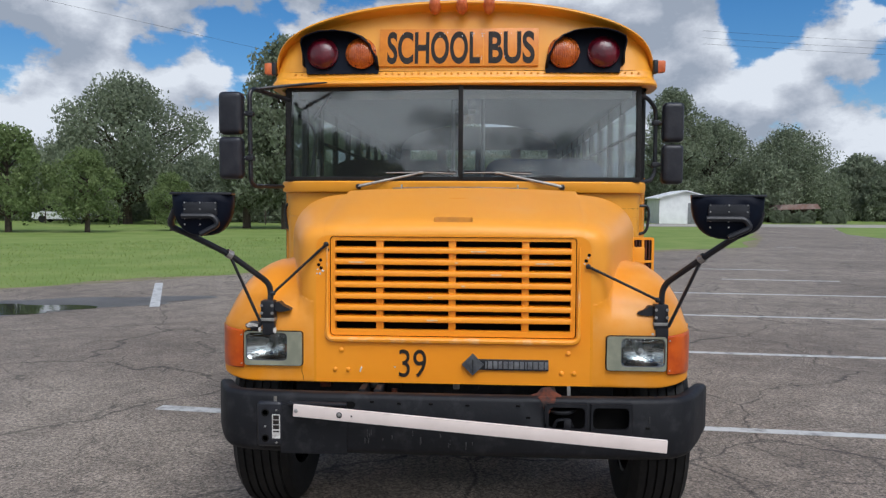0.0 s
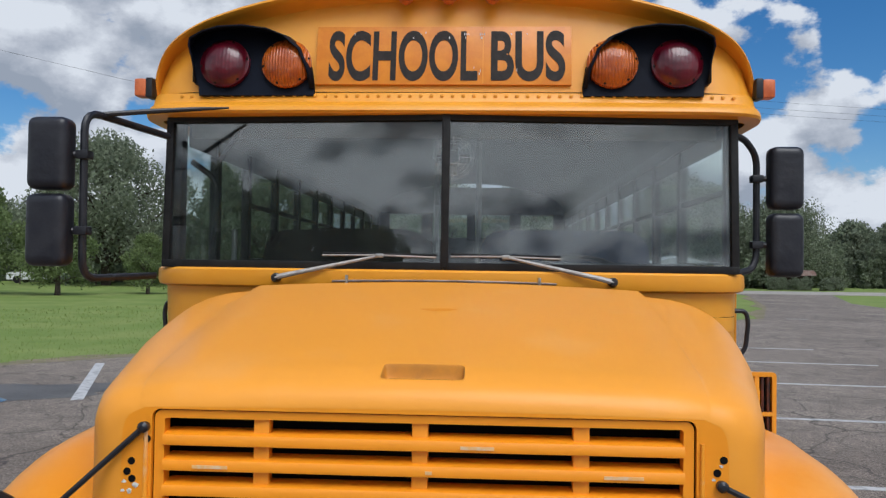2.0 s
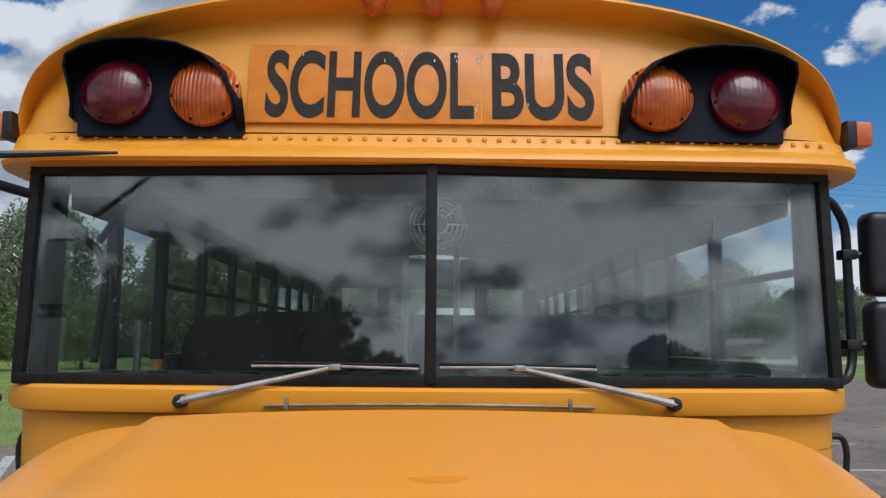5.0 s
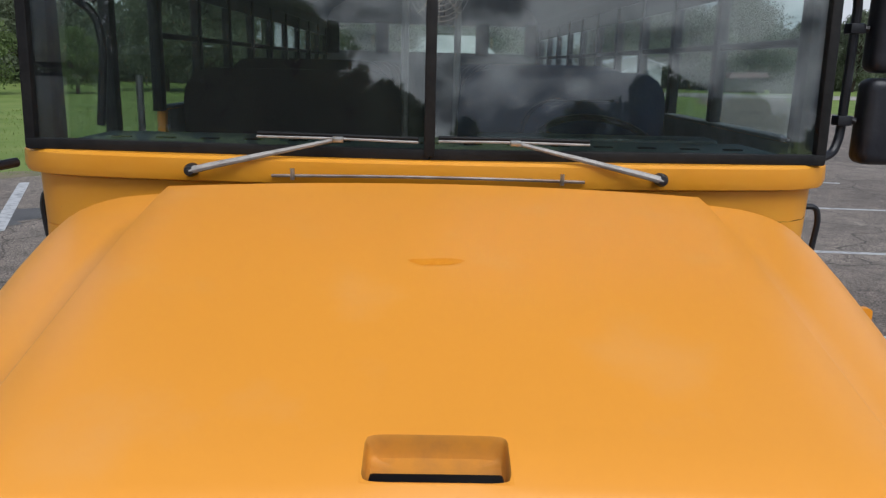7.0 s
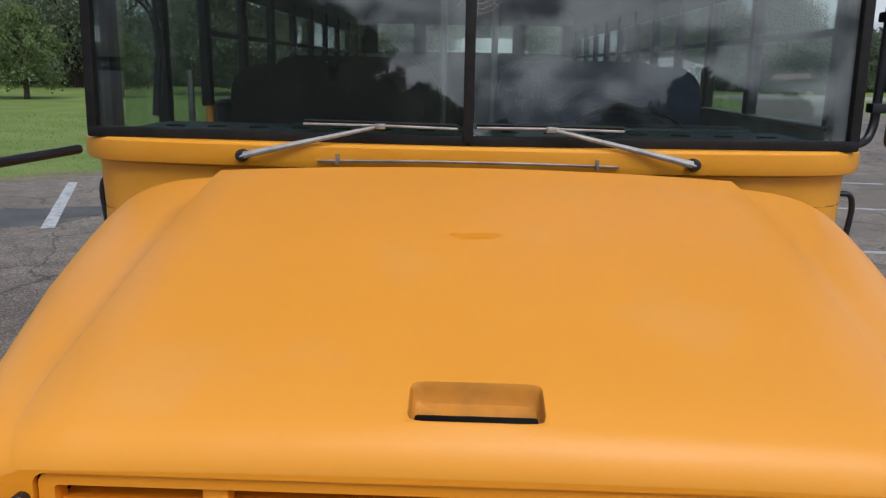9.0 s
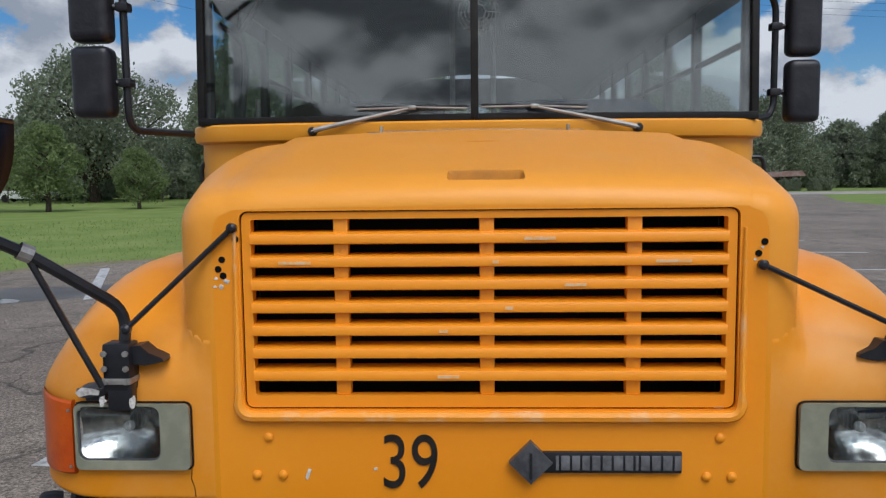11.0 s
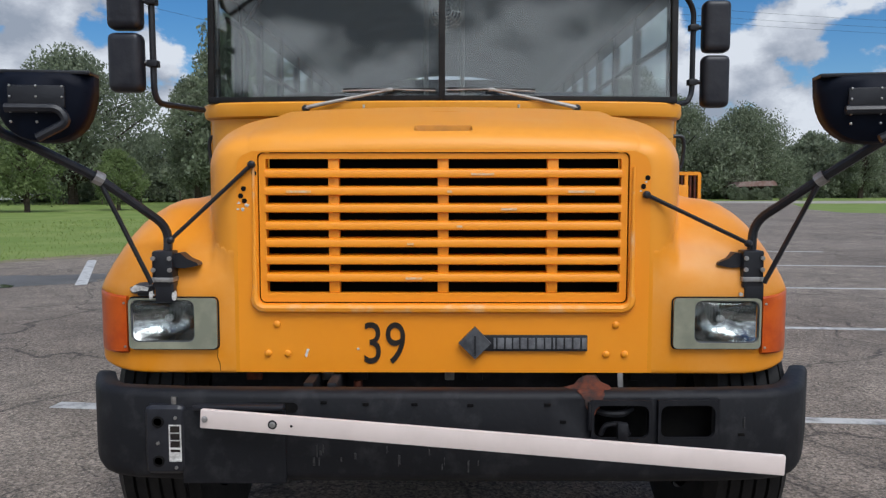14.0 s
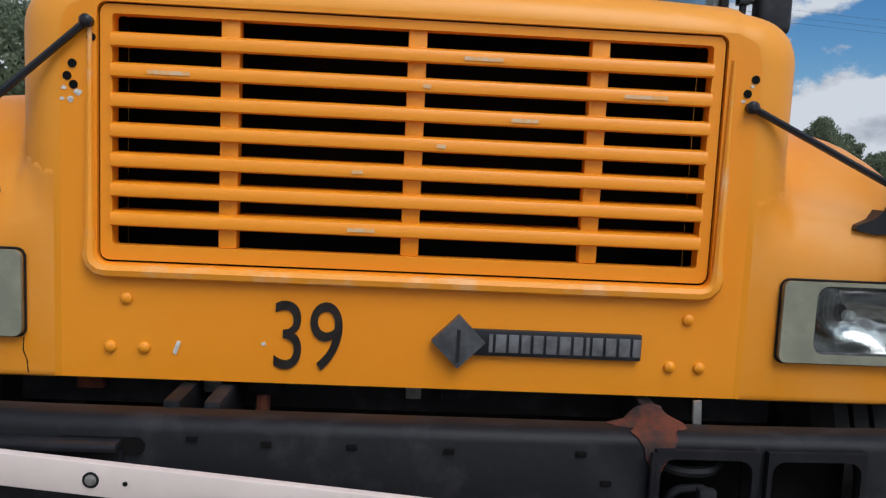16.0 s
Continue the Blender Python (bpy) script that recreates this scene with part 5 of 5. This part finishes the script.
# side mirrors on tube frames
SHIFT = Matrix.Identity(4)
def side_mirror(tx, ty, x0, x1, zs, arms):
    root = P("mirror_frame", T(arms[0], 0.0135, 10, 0.07), PLASTIC, "black tubular frame with two boxy side mirrors")
    for a in arms[1:]:
        P("strut", T(a, [0.010, 0.010, 0.008, 0.004], 8), PLASTIC, parent=root)
    for z0, z1 in zs:
        xc = (x0 + x1) / 2
        hd = P("mirror_head", B((xc, ty - 0.02, (z0 + z1) / 2), (x1 - x0, 0.09, z1 - z0 - 0.006), 0.036, seg=5), MSHELL, parent=root)
        P("mirror_face", B((xc, ty + 0.028, (z0 + z1) / 2), (x1 - x0 - 0.03, 0.006, z1 - z0 - 0.04), 0.002), REFLECT, parent=root)
        zm = (z0 + z1) / 2
        e = x1 if abs(x1 - tx) < abs(x0 - tx) else x0
        P("clamp", T([(tx, ty, zm), (e, ty - 0.01, zm)], 0.011, 8), PLASTIC, parent=root)
        P("clamp_plate", B((tx, ty, zm), (0.045, 0.045, 0.03), 0.006), PLASTIC, parent=root)


side_mirror(-1.237, 0.955, -1.41, -1.27, ((1.963, 2.217), (1.705, 1.957)), [
    [(-1.112, 1.35, 2.222), (-1.243, 0.962, 2.244), (-1.236, 0.955, 1.668), (-1.155, 1.35, 1.676)],
    [(-1.216, 1.04, 2.246), (-1.09, 1.125, 2.275), (-0.95, 1.225, 2.305), (-0.855, 1.295, 2.324)]])
side_mirror(1.225, 1.55, 1.262, 1.395, ((1.968, 2.225), (1.70, 1.96)), [
    [(1.10, 1.47, 2.26), (1.16, 1.50, 2.25), (1.225, 1.55, 2.19), (1.225, 1.55, 1.78), (1.20, 1.53, 1.73), (1.10, 1.48, 1.71)]])


# fender mirrors: half-round convex mirrors on long arms
def fender_mirror(sgn, mount, knee, clip, end, mc, mw, brace_from, brace_to, yaw):
    root = P("fender_mirror", T([(mount[0], mount[1], mount[2] - 0.02), (knee[0], knee[1], knee[2]), clip, end, (end[0] + sgn * 0.07, end[1] - 0.04, end[2] + 0.035), (mc[0] + sgn * (mw / 2 - 0.01), mc[1] - 0.01, mc[2] - 0.06)], 0.0138, 10, 0.05), PLASTIC, "black half-round convex mirror on a bent tube arm")
    x, y, z = mount
    P("bracket", B((x, y, z + 0.03), (0.064, 0.055, 0.115), 0.008), PLASTIC, parent=root)
    P("bracket_foot", B((x + 0.005, y - 0.012, z - 0.04), (0.058, 0.03, 0.06), 0.006), PLASTIC, parent=root)
    bm = bmesh.new()
    prism(bm, [(x - sgn * 0.03, z + 0.078), (x - sgn * 0.05, z + 0.08), (x - sgn * 0.07, z + 0.062), (x - sgn * 0.1, z + 0.05), (x - sgn * 0.104, z + 0.042), (x - sgn * 0.085, z + 0.037), (x - sgn * 0.06, z + 0.033), (x - sgn * 0.03, z + 0.036)], 0.05, y - 0.01)
    P("bracket_ear", bm, PLASTIC, parent=root)
    rc = random.Random(3 + sgn)
    for dx, hh in ((-0.034, 0.03), (0.036, 0.034)) if sgn < 0 else ((-0.036, 0.012),):
        bm = bmesh.new()
        ring = []
        for k in range(11):
            a = 2 * math.pi * k / 11
            ring.append((x + dx + 0.008 * math.cos(a) * rc.uniform(0.5, 1.3), z - 0.046 + hh * 0.45 * math.sin(a) * rc.uniform(0.6, 1.25)))
        prism(bm, ring, 0.004, y - 0.03)
        P("paint_chip", bm, WHITE, parent=root)
    P("band", B((x, y - 0.004, z + 0.0), (0.070, 0.057, 0.014), 0.003), STEEL, parent=root)
    for dx in (-0.025, 0.025):
        for dz in (0.0, 0.03, 0.065):
            P("bolt", spin(bmesh.new(), [(0.007, 0), (0.007, 0.006), (0, 0.007)], Matrix.Translation((x + dx, y - 0.03, z + dz)) @ RX90, 8), STEEL, parent=root)
    P("brace", T([brace_from, brace_to], 0.0065, 6), PLASTIC, parent=root)
    P("brace", T([clip, (x + sgn * 0.03, y - 0.035, z - 0.01)], 0.0075, 6), PLASTIC, parent=root)
    P("clamp", spin(bmesh.new(), [(0.02, -0.014), (0.02, 0.014)], look(clip, end), 10), STEEL, parent=root)
    for q in (brace_from, brace_to):
        P("bolt", spin(bmesh.new(), [(0.011, -0.008), (0.012, 0.006), (0.006, 0.012), (0, 0.013)], Matrix.Translation(q) @ RX90, 10), PLASTIC, parent=root)
    # shell
    m = pose(*mc, 0, 0, yaw)
    bm = bmesh.new()
    rows = []
    for i in range(17):
        a = math.pi * i / 16
        row = []
        for r, d in ((1.0, 0.05), (1.0, 0.0), (0.97, -0.012), (0.8, -0.03), (0.45, -0.042), (0.0, -0.045)):
            row.append(m @ Vector((-mw / 2 * r * math.copysign(abs(math.cos(a)) ** 0.8, math.cos(a)), d, -0.175 * r * math.sin(a) ** 0.8)))
        rows.append(row)
    grid(bm, rows)
    bmesh.ops.remove_doubles(bm, verts=bm.verts, dist=1e-4)
    sh = P("shell", bm, NAVY, parent=root)
    thicken(sh, 0.004)
    P("top_edge", B((0, 0.006, 0.003), (mw + 0.004, 0.085, 0.010), 0.004, m), PLASTIC, parent=root)
    P("plate", B((0, -0.045, -0.06), (mw * 0.55, 0.012, 0.055), 0.004, m), PLASTIC, parent=root)
    P("rib", T([m @ Vector(v) for v in ((-mw * 0.30, -0.05, -0.09), (mw * 0.22, -0.05, -0.09), (mw * 0.30, -0.05, -0.125), (0.0, -0.05, -0.165))], 0.012, 8, 0.04), PLASTIC, parent=root)
    for dx in (-0.25, 0.0, 0.25):
        for dz in (-0.035, -0.062, -0.1, -0.125):
            P("rivet", spin(bmesh.new(), [(0.004, 0), (0.003, 0.003), (0, 0.004)], m @ pose(dx * mw, -0.05, dz) @ RX90, 6), CHROME, parent=root)


fender_mirror(-1, (-0.85, -0.01, 1.03), (-0.848, 0.025, 1.185), (-0.994, -0.125, 1.336), (-1.13, -0.25, 1.43), (-1.035, -0.33, 1.60), 0.25, (-0.58, -0.008, 1.378), (-0.825, -0.03, 1.15), 8)
fender_mirror(1, (0.945, 0.02, 1.03), (0.957, 0.04, 1.20), (1.09, -0.11, 1.335), (1.20, -0.23, 1.44), (1.145, -0.27, 1.60), 0.285, (0.615, -0.008, 1.287), (0.925, -0.01, 1.14), -10)
bm = bmesh.new()
spin(bm, [(0.040, -0.012), (0.043, -0.004), (0.043, 0.004), (0.040, 0.007), (0.030, 0.0075), (0.024, 0.012), (0.012, 0.016), (0, 0.0165)], pose(-0.925, 0.012, 1.002, 6, -7, 0) @ Matrix.Diagonal((1, 0.8, 1, 1)), 18)
base = P("broken_lamp_base", bm, GREYM, "broken grey lamp base with chipped white paint")
bm = bmesh.new()
prism(bm, [(-0.955, 1.0), (-0.94, 1.012), (-0.915, 1.009), (-0.897, 1.004), (-0.9, 0.994), (-0.92, 0.996), (-0.945, 0.99)], 0.004, -0.026)
P("paint_chip", bm, WHITE, parent=base)
P("lamp_stem", B((-0.915, 0.01, 0.985), (0.05, 0.04, 0.02), 0.006), BLACK, parent=base)

# louvred vent and grab handles beside the cowl
vent = P("side_vent", plate_with_hole(rrect(1.01, 1.15, 1.138, 1.378, 0.012), rrect(1.022, 1.165, 1.124, 1.363, 0.006), 1.10), YELLOW, "yellow framed vent with dark vertical bars", smooth=0)
thicken(vent, 0.02, 1.0)
P("vent_back", B((1.073, 1.14, 1.262), (0.12, 0.01, 0.21)), DARK, parent=vent)
for k in range(5):
    P("vent_bar", B((1.035 + 0.019 * k, 1.11, 1.264), (0.009 if k != 2 else 0.016, 0.016, 0.198), 0.002), YELLOW if k == 2 else RUST, parent=vent)
P("vent_bar", B((1.073, 1.107, 1.235), (0.102, 0.016, 0.014), 0.002), YELLOW, parent=vent)
P("vent_bracket", B((1.05, 1.2, 1.262), (0.07, 0.2, 0.12), 0.01), YELLOW, parent=vent)
for sgn in (-1, 1):
    P("grab_handle", T([(sgn * 1.12, 1.55, 1.565), (sgn * 1.185, 1.55, 1.565), (sgn * 1.195, 1.55, 1.52), (sgn * 1.185, 1.55, 1.42), (sgn * 1.165, 1.55, 1.39), (sgn * 1.12, 1.55, 1.38)], 0.0095, 8, 0.02), PLASTIC, "black bent grab handle")

# bumper: channel with wrapped ends
BP_L = [(0.3, -0.184), (0.6, -0.182), (0.78, -0.175), (0.9, -0.163), (0.965, -0.145), (1.015, -0.115), (1.046, -0.075), (1.066, -0.035), (1.086, 0.01), (1.108, 0.06)]
BP_R = [(0.3, -0.184), (0.6, -0.182), (0.8, -0.175), (0.93, -0.163), (1.0, -0.142), (1.052, -0.104), (1.084, -0.062), (1.106, -0.022), (1.140, 0.045), (1.195, 0.155)]
BP = [(-x, y) for x, y in BP_L[::-1]] + [(0, -0.185)] + BP_R


def BY(x):
    """The bumper's face."""
    return float(np.interp(x, [p[0] for p in BP], [p[1] for p in BP]))


OPEN = ((0.432, 0.588), (0.622, 0.778))
path = [Vector((x, y, 0)) for x, y in BP]
for x in [v for o in OPEN for v in (o[0] - 0.006, o[1] + 0.006)]:
    path.append(Vector((x, BY(x), 0)))
for i in range(len(BP) - 1):
    if abs(BP[i][0]) > 0.85 or abs(BP[i + 1][0]) > 0.85:
        path.append(Vector(((BP[i][0] + BP[i + 1][0]) / 2, (BP[i][1] + BP[i + 1][1]) / 2, 0)))
path.sort(key=lambda p: p.x)
bm = bmesh.new()
rows = []
for d, z in ((0.085, 0.705), (0.085, 0.718), (0.06, 0.724), (0.032, 0.725), (0.018, 0.724), (0.006, 0.716), (0.0, 0.703), (0.0, 0.570), (0.0, 0.49), (0.006, 0.472), (0.018, 0.458), (0.04, 0.449), (0.10, 0.445)):
    row = []
    for i, p in enumerate(path):
        q = path[min(i + 1, len(path) - 1)] - path[max(i - 1, 0)]
        nrm = Vector((-q.y, q.x, 0)).normalized()
        up = min(1.0, max(0.0, (abs(p.x - 0.03) - 0.95) / 0.2))
        lift = 0.05 * (1 - math.sqrt(1 - (0.97 * up) ** 2)) * min(1, max(0, (0.727 - z) / 0.2))
        s = p + nrm * d * (1 - 0.35 * up)
        row.append(Vector((s.x, s.y, z + lift)))
    rows.append(row)
grid(bm, rows)
holes = [q for q in bm.faces if 0.58 < q.calc_center_median().z < 0.70 and any(o[0] - 0.007 < q.calc_center_median().x < o[1] + 0.007 for o in OPEN)]
bmesh.ops.delete(bm, geom=holes, context="FACES")
bumper = P("bumper", bm, BUMPER, "scuffed black steel front bumper with cut-outs", smooth=40)
thicken(bumper, 0.006)
for x0, x1 in OPEN:
    bm = plate_with_hole([(x0 - 0.008, 0.568), (x1 + 0.008, 0.568), (x1 + 0.008, 0.705), (x0 - 0.008, 0.705)], rrect(x0, 0.596, x1, 0.690, 0.022))
    for v in bm.verts:
        v.co.y = BY(v.co.x) - 0.0015
    thicken(P("opening_rim", bm, BUMPER, parent=bumper, smooth=0), 0.012, 1.0)
    # near-black sheets stand in for the shade inside the cut-out
    P("cutout_shade", B(((x0 + x1) / 2, BY((x0 + x1) / 2) + 0.075, 0.64), (x1 - x0 + 0.03, 0.02, 0.14)), DARK, parent=bumper)
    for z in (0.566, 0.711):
        P("cutout_shade_side", B(((x0 + x1) / 2, BY((x0 + x1) / 2) + 0.045, z), (x1 - x0 + 0.03, 0.06, 0.006)), DARK, parent=bumper)
P("tow_hook", T([(0.44, -0.15, 0.665), (0.478, -0.175, 0.66), (0.523, -0.175, 0.662), (0.548, -0.15, 0.67)], 0.010, 8, 0.03), BUMPER, parent=bumper)
P("tow_loop", T([(0.458, -0.16, 0.595), (0.468, -0.165, 0.625), (0.523, -0.165, 0.63), (0.538, -0.16, 0.595)], 0.008, 8, 0.02), BUMPER, parent=bumper)
P("tow_tab", B((0.513, -0.195, 0.615), (0.03, 0.02, 0.05), 0.004), BUMPER, parent=bumper)
bm = bmesh.new()
spin(bm, [(0.050, -0.003), (0.036, 0.006), (0.024, 0.017), (0.015, 0.028), (0.008, 0.034), (0.0, 0.035)], pose(0.428, -0.132, 0.728) @ Matrix.Diagonal((1.3, 0.5, 1, 1)), 14)
for v in bm.verts:
    v.co.x += 0.010 * math.sin(v.co.y * 120) + 0.006 * math.sin(v.co.x * 150)
P("rust_patch", bm, RUST, "rusted tow bolt on the bumper's top edge", bumper)
bm2 = bmesh.new()
rows = []
rr = random.Random(9)
for y, z, w in ((-0.125, 0.7268, 0.032), (-0.138, 0.7275, 0.042), (-0.155, 0.7275, 0.044), (-0.168, 0.7255, 0.040), (-0.1795, 0.7185, 0.034), (-0.1865, 0.7045, 0.030), (-0.1868, 0.685, 0.020), (-0.1868, 0.672, 0.012), (-0.1868, 0.66, 0.006)):
    a, b = w * rr.uniform(0.8, 1.15), w * rr.uniform(0.8, 1.15)
    rows.append([Vector((0.43 - a + (a + b) * k / 4, y, z)) for k in range(5)])
grid(bm2, rows)
P("rust_streak", bm2, RUST, parent=bumper)
P("tow_pin", T([(0.42, -0.195, 0.62), (0.42, -0.195, 0.70)], 0.006, 6), BUMPER, parent=bumper)
for x, z in ((-0.34, 0.695), (-0.22, 0.69), (-0.08, 0.69), (0.08, 0.688), (0.3, 0.69), (0.345, 0.64), (0.86, 0.60)):
    P("bolt_hole", B((x, BY(x) - 0.002, z), (0.018, 0.004, 0.009), 0.001), DARK, parent=bumper)
sc = random.Random(5)
for k in range(20):
    x = sc.choice((sc.uniform(-0.42, 0.12), sc.uniform(-0.42, 0.12), sc.uniform(0.55, 0.95)))
    z = sc.uniform(0.50, 0.56) if x < 0.2 else sc.uniform(0.55, 0.68)
    if any(o[0] - 0.01 < x < o[1] + 0.01 for o in OPEN) and z > 0.56:
        continue
    P("scuff", B((x, BY(x) - 0.0015, z), (sc.uniform(0.002, 0.006), 0.003, sc.uniform(0.01, 0.035)), 0, Matrix.Identity(4)), SCUFF, parent=bumper)
# crossing arm with its box
arm_box = P("crossing_arm_box", B((-0.797, -0.166, 0.585), (0.12, 0.06, 0.205), 0.025, seg=3), PLASTIC, "black crossing arm motor box with a white sticker")
P("flat_plate", B((-0.60, -0.1815, 0.565), (0.30, 0.014, 0.22), 0.006), BUMPER, parent=arm_box)
P("top_lever", B((-0.58, -0.20, 0.685), (0.26, 0.03, 0.016), 0.006, None), PLASTIC, parent=arm_box)
# near-black plate on the face in place of a dark open slot
bm = bmesh.new()
prism(bm, rrect(-0.56, 0.664, -0.415, 0.694, 0.0145), 0.003, BY(0.48) - 0.0015)
P("slot", bm, DARK, parent=bumper)
P("sticker", B((-0.766, -0.1975, 0.578), (0.036, 0.001, 0.108)), WHITE, parent=arm_box)
for z, h in ((0.619, 0.018), (0.597, 0.018), (0.575, 0.018), (0.556, 0.007)):
    P("sticker_print", B((-0.766, -0.1985, z), (0.027, 0.001, h)), LETTER, parent=arm_box)
for x, z in ((-0.764, 0.652), (-0.764, 0.506), (-0.815, 0.578)):
    P("screw", spin(bmesh.new(), [(0.005, 0), (0.005, 0.004), (0, 0.005)], Matrix.Translation((x, -0.196, z)) @ RX90, 8), CHROME, parent=arm_box)
for z in (0.64, 0.525):
    P("box_dimple", spin(bmesh.new(), [(0.017, 0), (0.017, 0.004), (0.012, 0.005), (0.012, 0.001), (0, 0.001)], Matrix.Translation((-0.815, -0.195, z)) @ RX90, 12), DARK, parent=arm_box)
P("hinge_pin", T([(-0.775, -0.17, 0.68), (-0.775, -0.17, 0.708)], 0.010, 8), CHROME, parent=arm_box)
a, b = Vector((-0.678, -0.232, 0.663)), Vector((0.900, -0.366, 0.582))
bm = bmesh.new()
bar(bm, a, b, 0.018, 0.053)
cross_arm = P("crossing_arm", bm, ARMW, "long pinkish-white crossing arm bar sagging across the bumper")
for f in (0.008, 0.131):
    p = a.lerp(b, f)
    P("bolt", spin(bmesh.new(), [(0.009, 0), (0.009, 0.002), (0.006, 0.003), (0.006, 0.007), (0, 0.008)], Matrix.Translation((p.x, p.y - 0.009, p.z)) @ RX90, 10), STEEL, parent=cross_arm)


p = a.lerp(b, 0.131)
P("washer", spin(bmesh.new(), [(0.013, 0), (0.013, 0.0015), (0, 0.0015)], Matrix.Translation((p.x, p.y - 0.009, p.z)) @ RX90, 12), BUMPER, parent=cross_arm)
p = a.lerp(b, 0.165)
P("rivet_hole", spin(bmesh.new(), [(0.004, 0), (0.004, 0.001), (0, 0.001)], Matrix.Translation((p.x, p.y - 0.009, p.z)) @ RX90, 8), DARK, parent=cross_arm)


# wheels, axle, and an underside whose shade is in its near-black colour
def wheel(x):
    m = pose(x, 0.52, 0.49, 0, 90, 0)
    hw = 0.135
    prof = [(0.30, -hw + 0.02), (0.40, -hw), (0.455, -hw + 0.005), (0.482, -hw + 0.03)]
    for k in range(5):
        z0 = -hw + 0.035 + k * 0.041
        prof += [(0.49, z0), (0.49, z0 + 0.03), (0.478, z0 + 0.032), (0.478, z0 + 0.038)]
    prof += [(0.482, hw - 0.03), (0.455, hw - 0.005), (0.40, hw), (0.30, hw - 0.02)]
    w = P("wheel", spin(bmesh.new(), prof, m, 40), RUBBER, "black ribbed front tyre")
    P("rim", spin(bmesh.new(), [(0.30, -0.1), (0.28, -0.04), (0.12, -0.03), (0.1, 0.08), (0, 0.08)], m, 24), BUMPER, parent=w)


for x in (-0.925, 0.975):
    wheel(x)
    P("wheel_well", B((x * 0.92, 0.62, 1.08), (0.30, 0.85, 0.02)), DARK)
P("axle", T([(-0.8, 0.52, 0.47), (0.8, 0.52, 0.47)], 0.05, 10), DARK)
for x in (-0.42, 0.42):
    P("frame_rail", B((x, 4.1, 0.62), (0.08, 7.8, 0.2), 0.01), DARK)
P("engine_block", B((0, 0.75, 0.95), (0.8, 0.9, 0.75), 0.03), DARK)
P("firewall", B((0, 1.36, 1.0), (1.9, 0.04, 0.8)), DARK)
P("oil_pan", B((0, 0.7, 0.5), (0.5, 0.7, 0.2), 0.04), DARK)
P("hanging_hose", T([(-0.27, 0.05, 0.70), (-0.27, 0.03, 0.48)], 0.014, 8), RUST)
P("rear_axle", T([(-1.0, 6.2, 0.49), (1.0, 6.2, 0.49)], 0.09, 10), DARK)
for x in (-0.98, 0.98):
    P("wheel", spin(bmesh.new(), [(0.0, -0.14), (0.46, -0.14), (0.49, -0.1), (0.49, 0.1), (0.46, 0.14), (0, 0.14)], pose(x, 6.2, 0.49, 0, 90, 0), 32), RUBBER)
for x, m in ((-0.40, BUMPER), (-0.33, BUMPER), (0.46, BUMPER)):
    P("bumper_bracket", B((x, 0.0, 0.69), (0.03, 0.2, 0.08), 0.006), m, parent=bumper)
for x, w, m in ((-0.36, 0.05, STEEL), (-0.27, 0.06, BUMPER), (0.02, 0.03, STEEL), (0.1, 0.05, BUMPER), (0.62, 0.06, BUMPER), (-0.6, 0.05, RUST)):
    P("crossmember_tab", B((x, 0.06, 0.73), (w, 0.02, 0.06), 0.004), m, parent=bumper)
P("crossmember", B((0, 0.12, 0.70), (1.5, 0.06, 0.08), 0.01), BUMPER, parent=bumper)
P("panel_crack", T([(-0.697, -0.0005, 0.808), (-0.699, -0.0005, 0.785), (-0.692, -0.0005, 0.765), (-0.690, -0.0005, 0.742)], 0.0010, 5), DARK)
bm = bmesh.new()
prism(bm, [(0.522, 0.715), (0.520, 0.757), (0.534, 0.759), (0.537, 0.715)], 0.006, -0.09)
P("bent_tab", bm, STEEL, parent=bumper)

# grass blades on the field beside the lot
rg = np.random.default_rng(7)
n = 16000
d = rg.random(n) ** 1.7 * 17 + 0.35
along = rg.random(n) * 34 - 6
gx = -8.7 + 0.69 * (along - 6) - 0.72 * d
gy = 9.9 + 0.72 * (along - 6) + 0.69 * d
ang = rg.random(n) * 6.283
hgt = (0.015 + 0.03 * rg.random(n)) * (1 + 0.03 * d)
wid = 0.006 * (1 + 0.12 * d)
dx, dy = np.cos(ang) * wid, np.sin(ang) * wid
lx, ly = rg.normal(0, 0.018, n), rg.normal(0, 0.018, n)
z0 = np.full(n, -0.016)
co = np.stack([np.stack([gx - dx, gy - dy, z0], 1), np.stack([gx + dx, gy + dy, z0], 1), np.stack([gx + lx, gy + ly, hgt], 1)], 1).reshape(-1, 3)
me = bpy.data.meshes.new("grass_blades")
me.from_pydata(co.tolist(), [], [(3 * k, 3 * k + 1, 3 * k + 2) for k in range(n)])
me.materials.append(BLADE)
tagged(new("grass_blades", me), "short green grass blades of the mown field", "grass", kind="stuff")
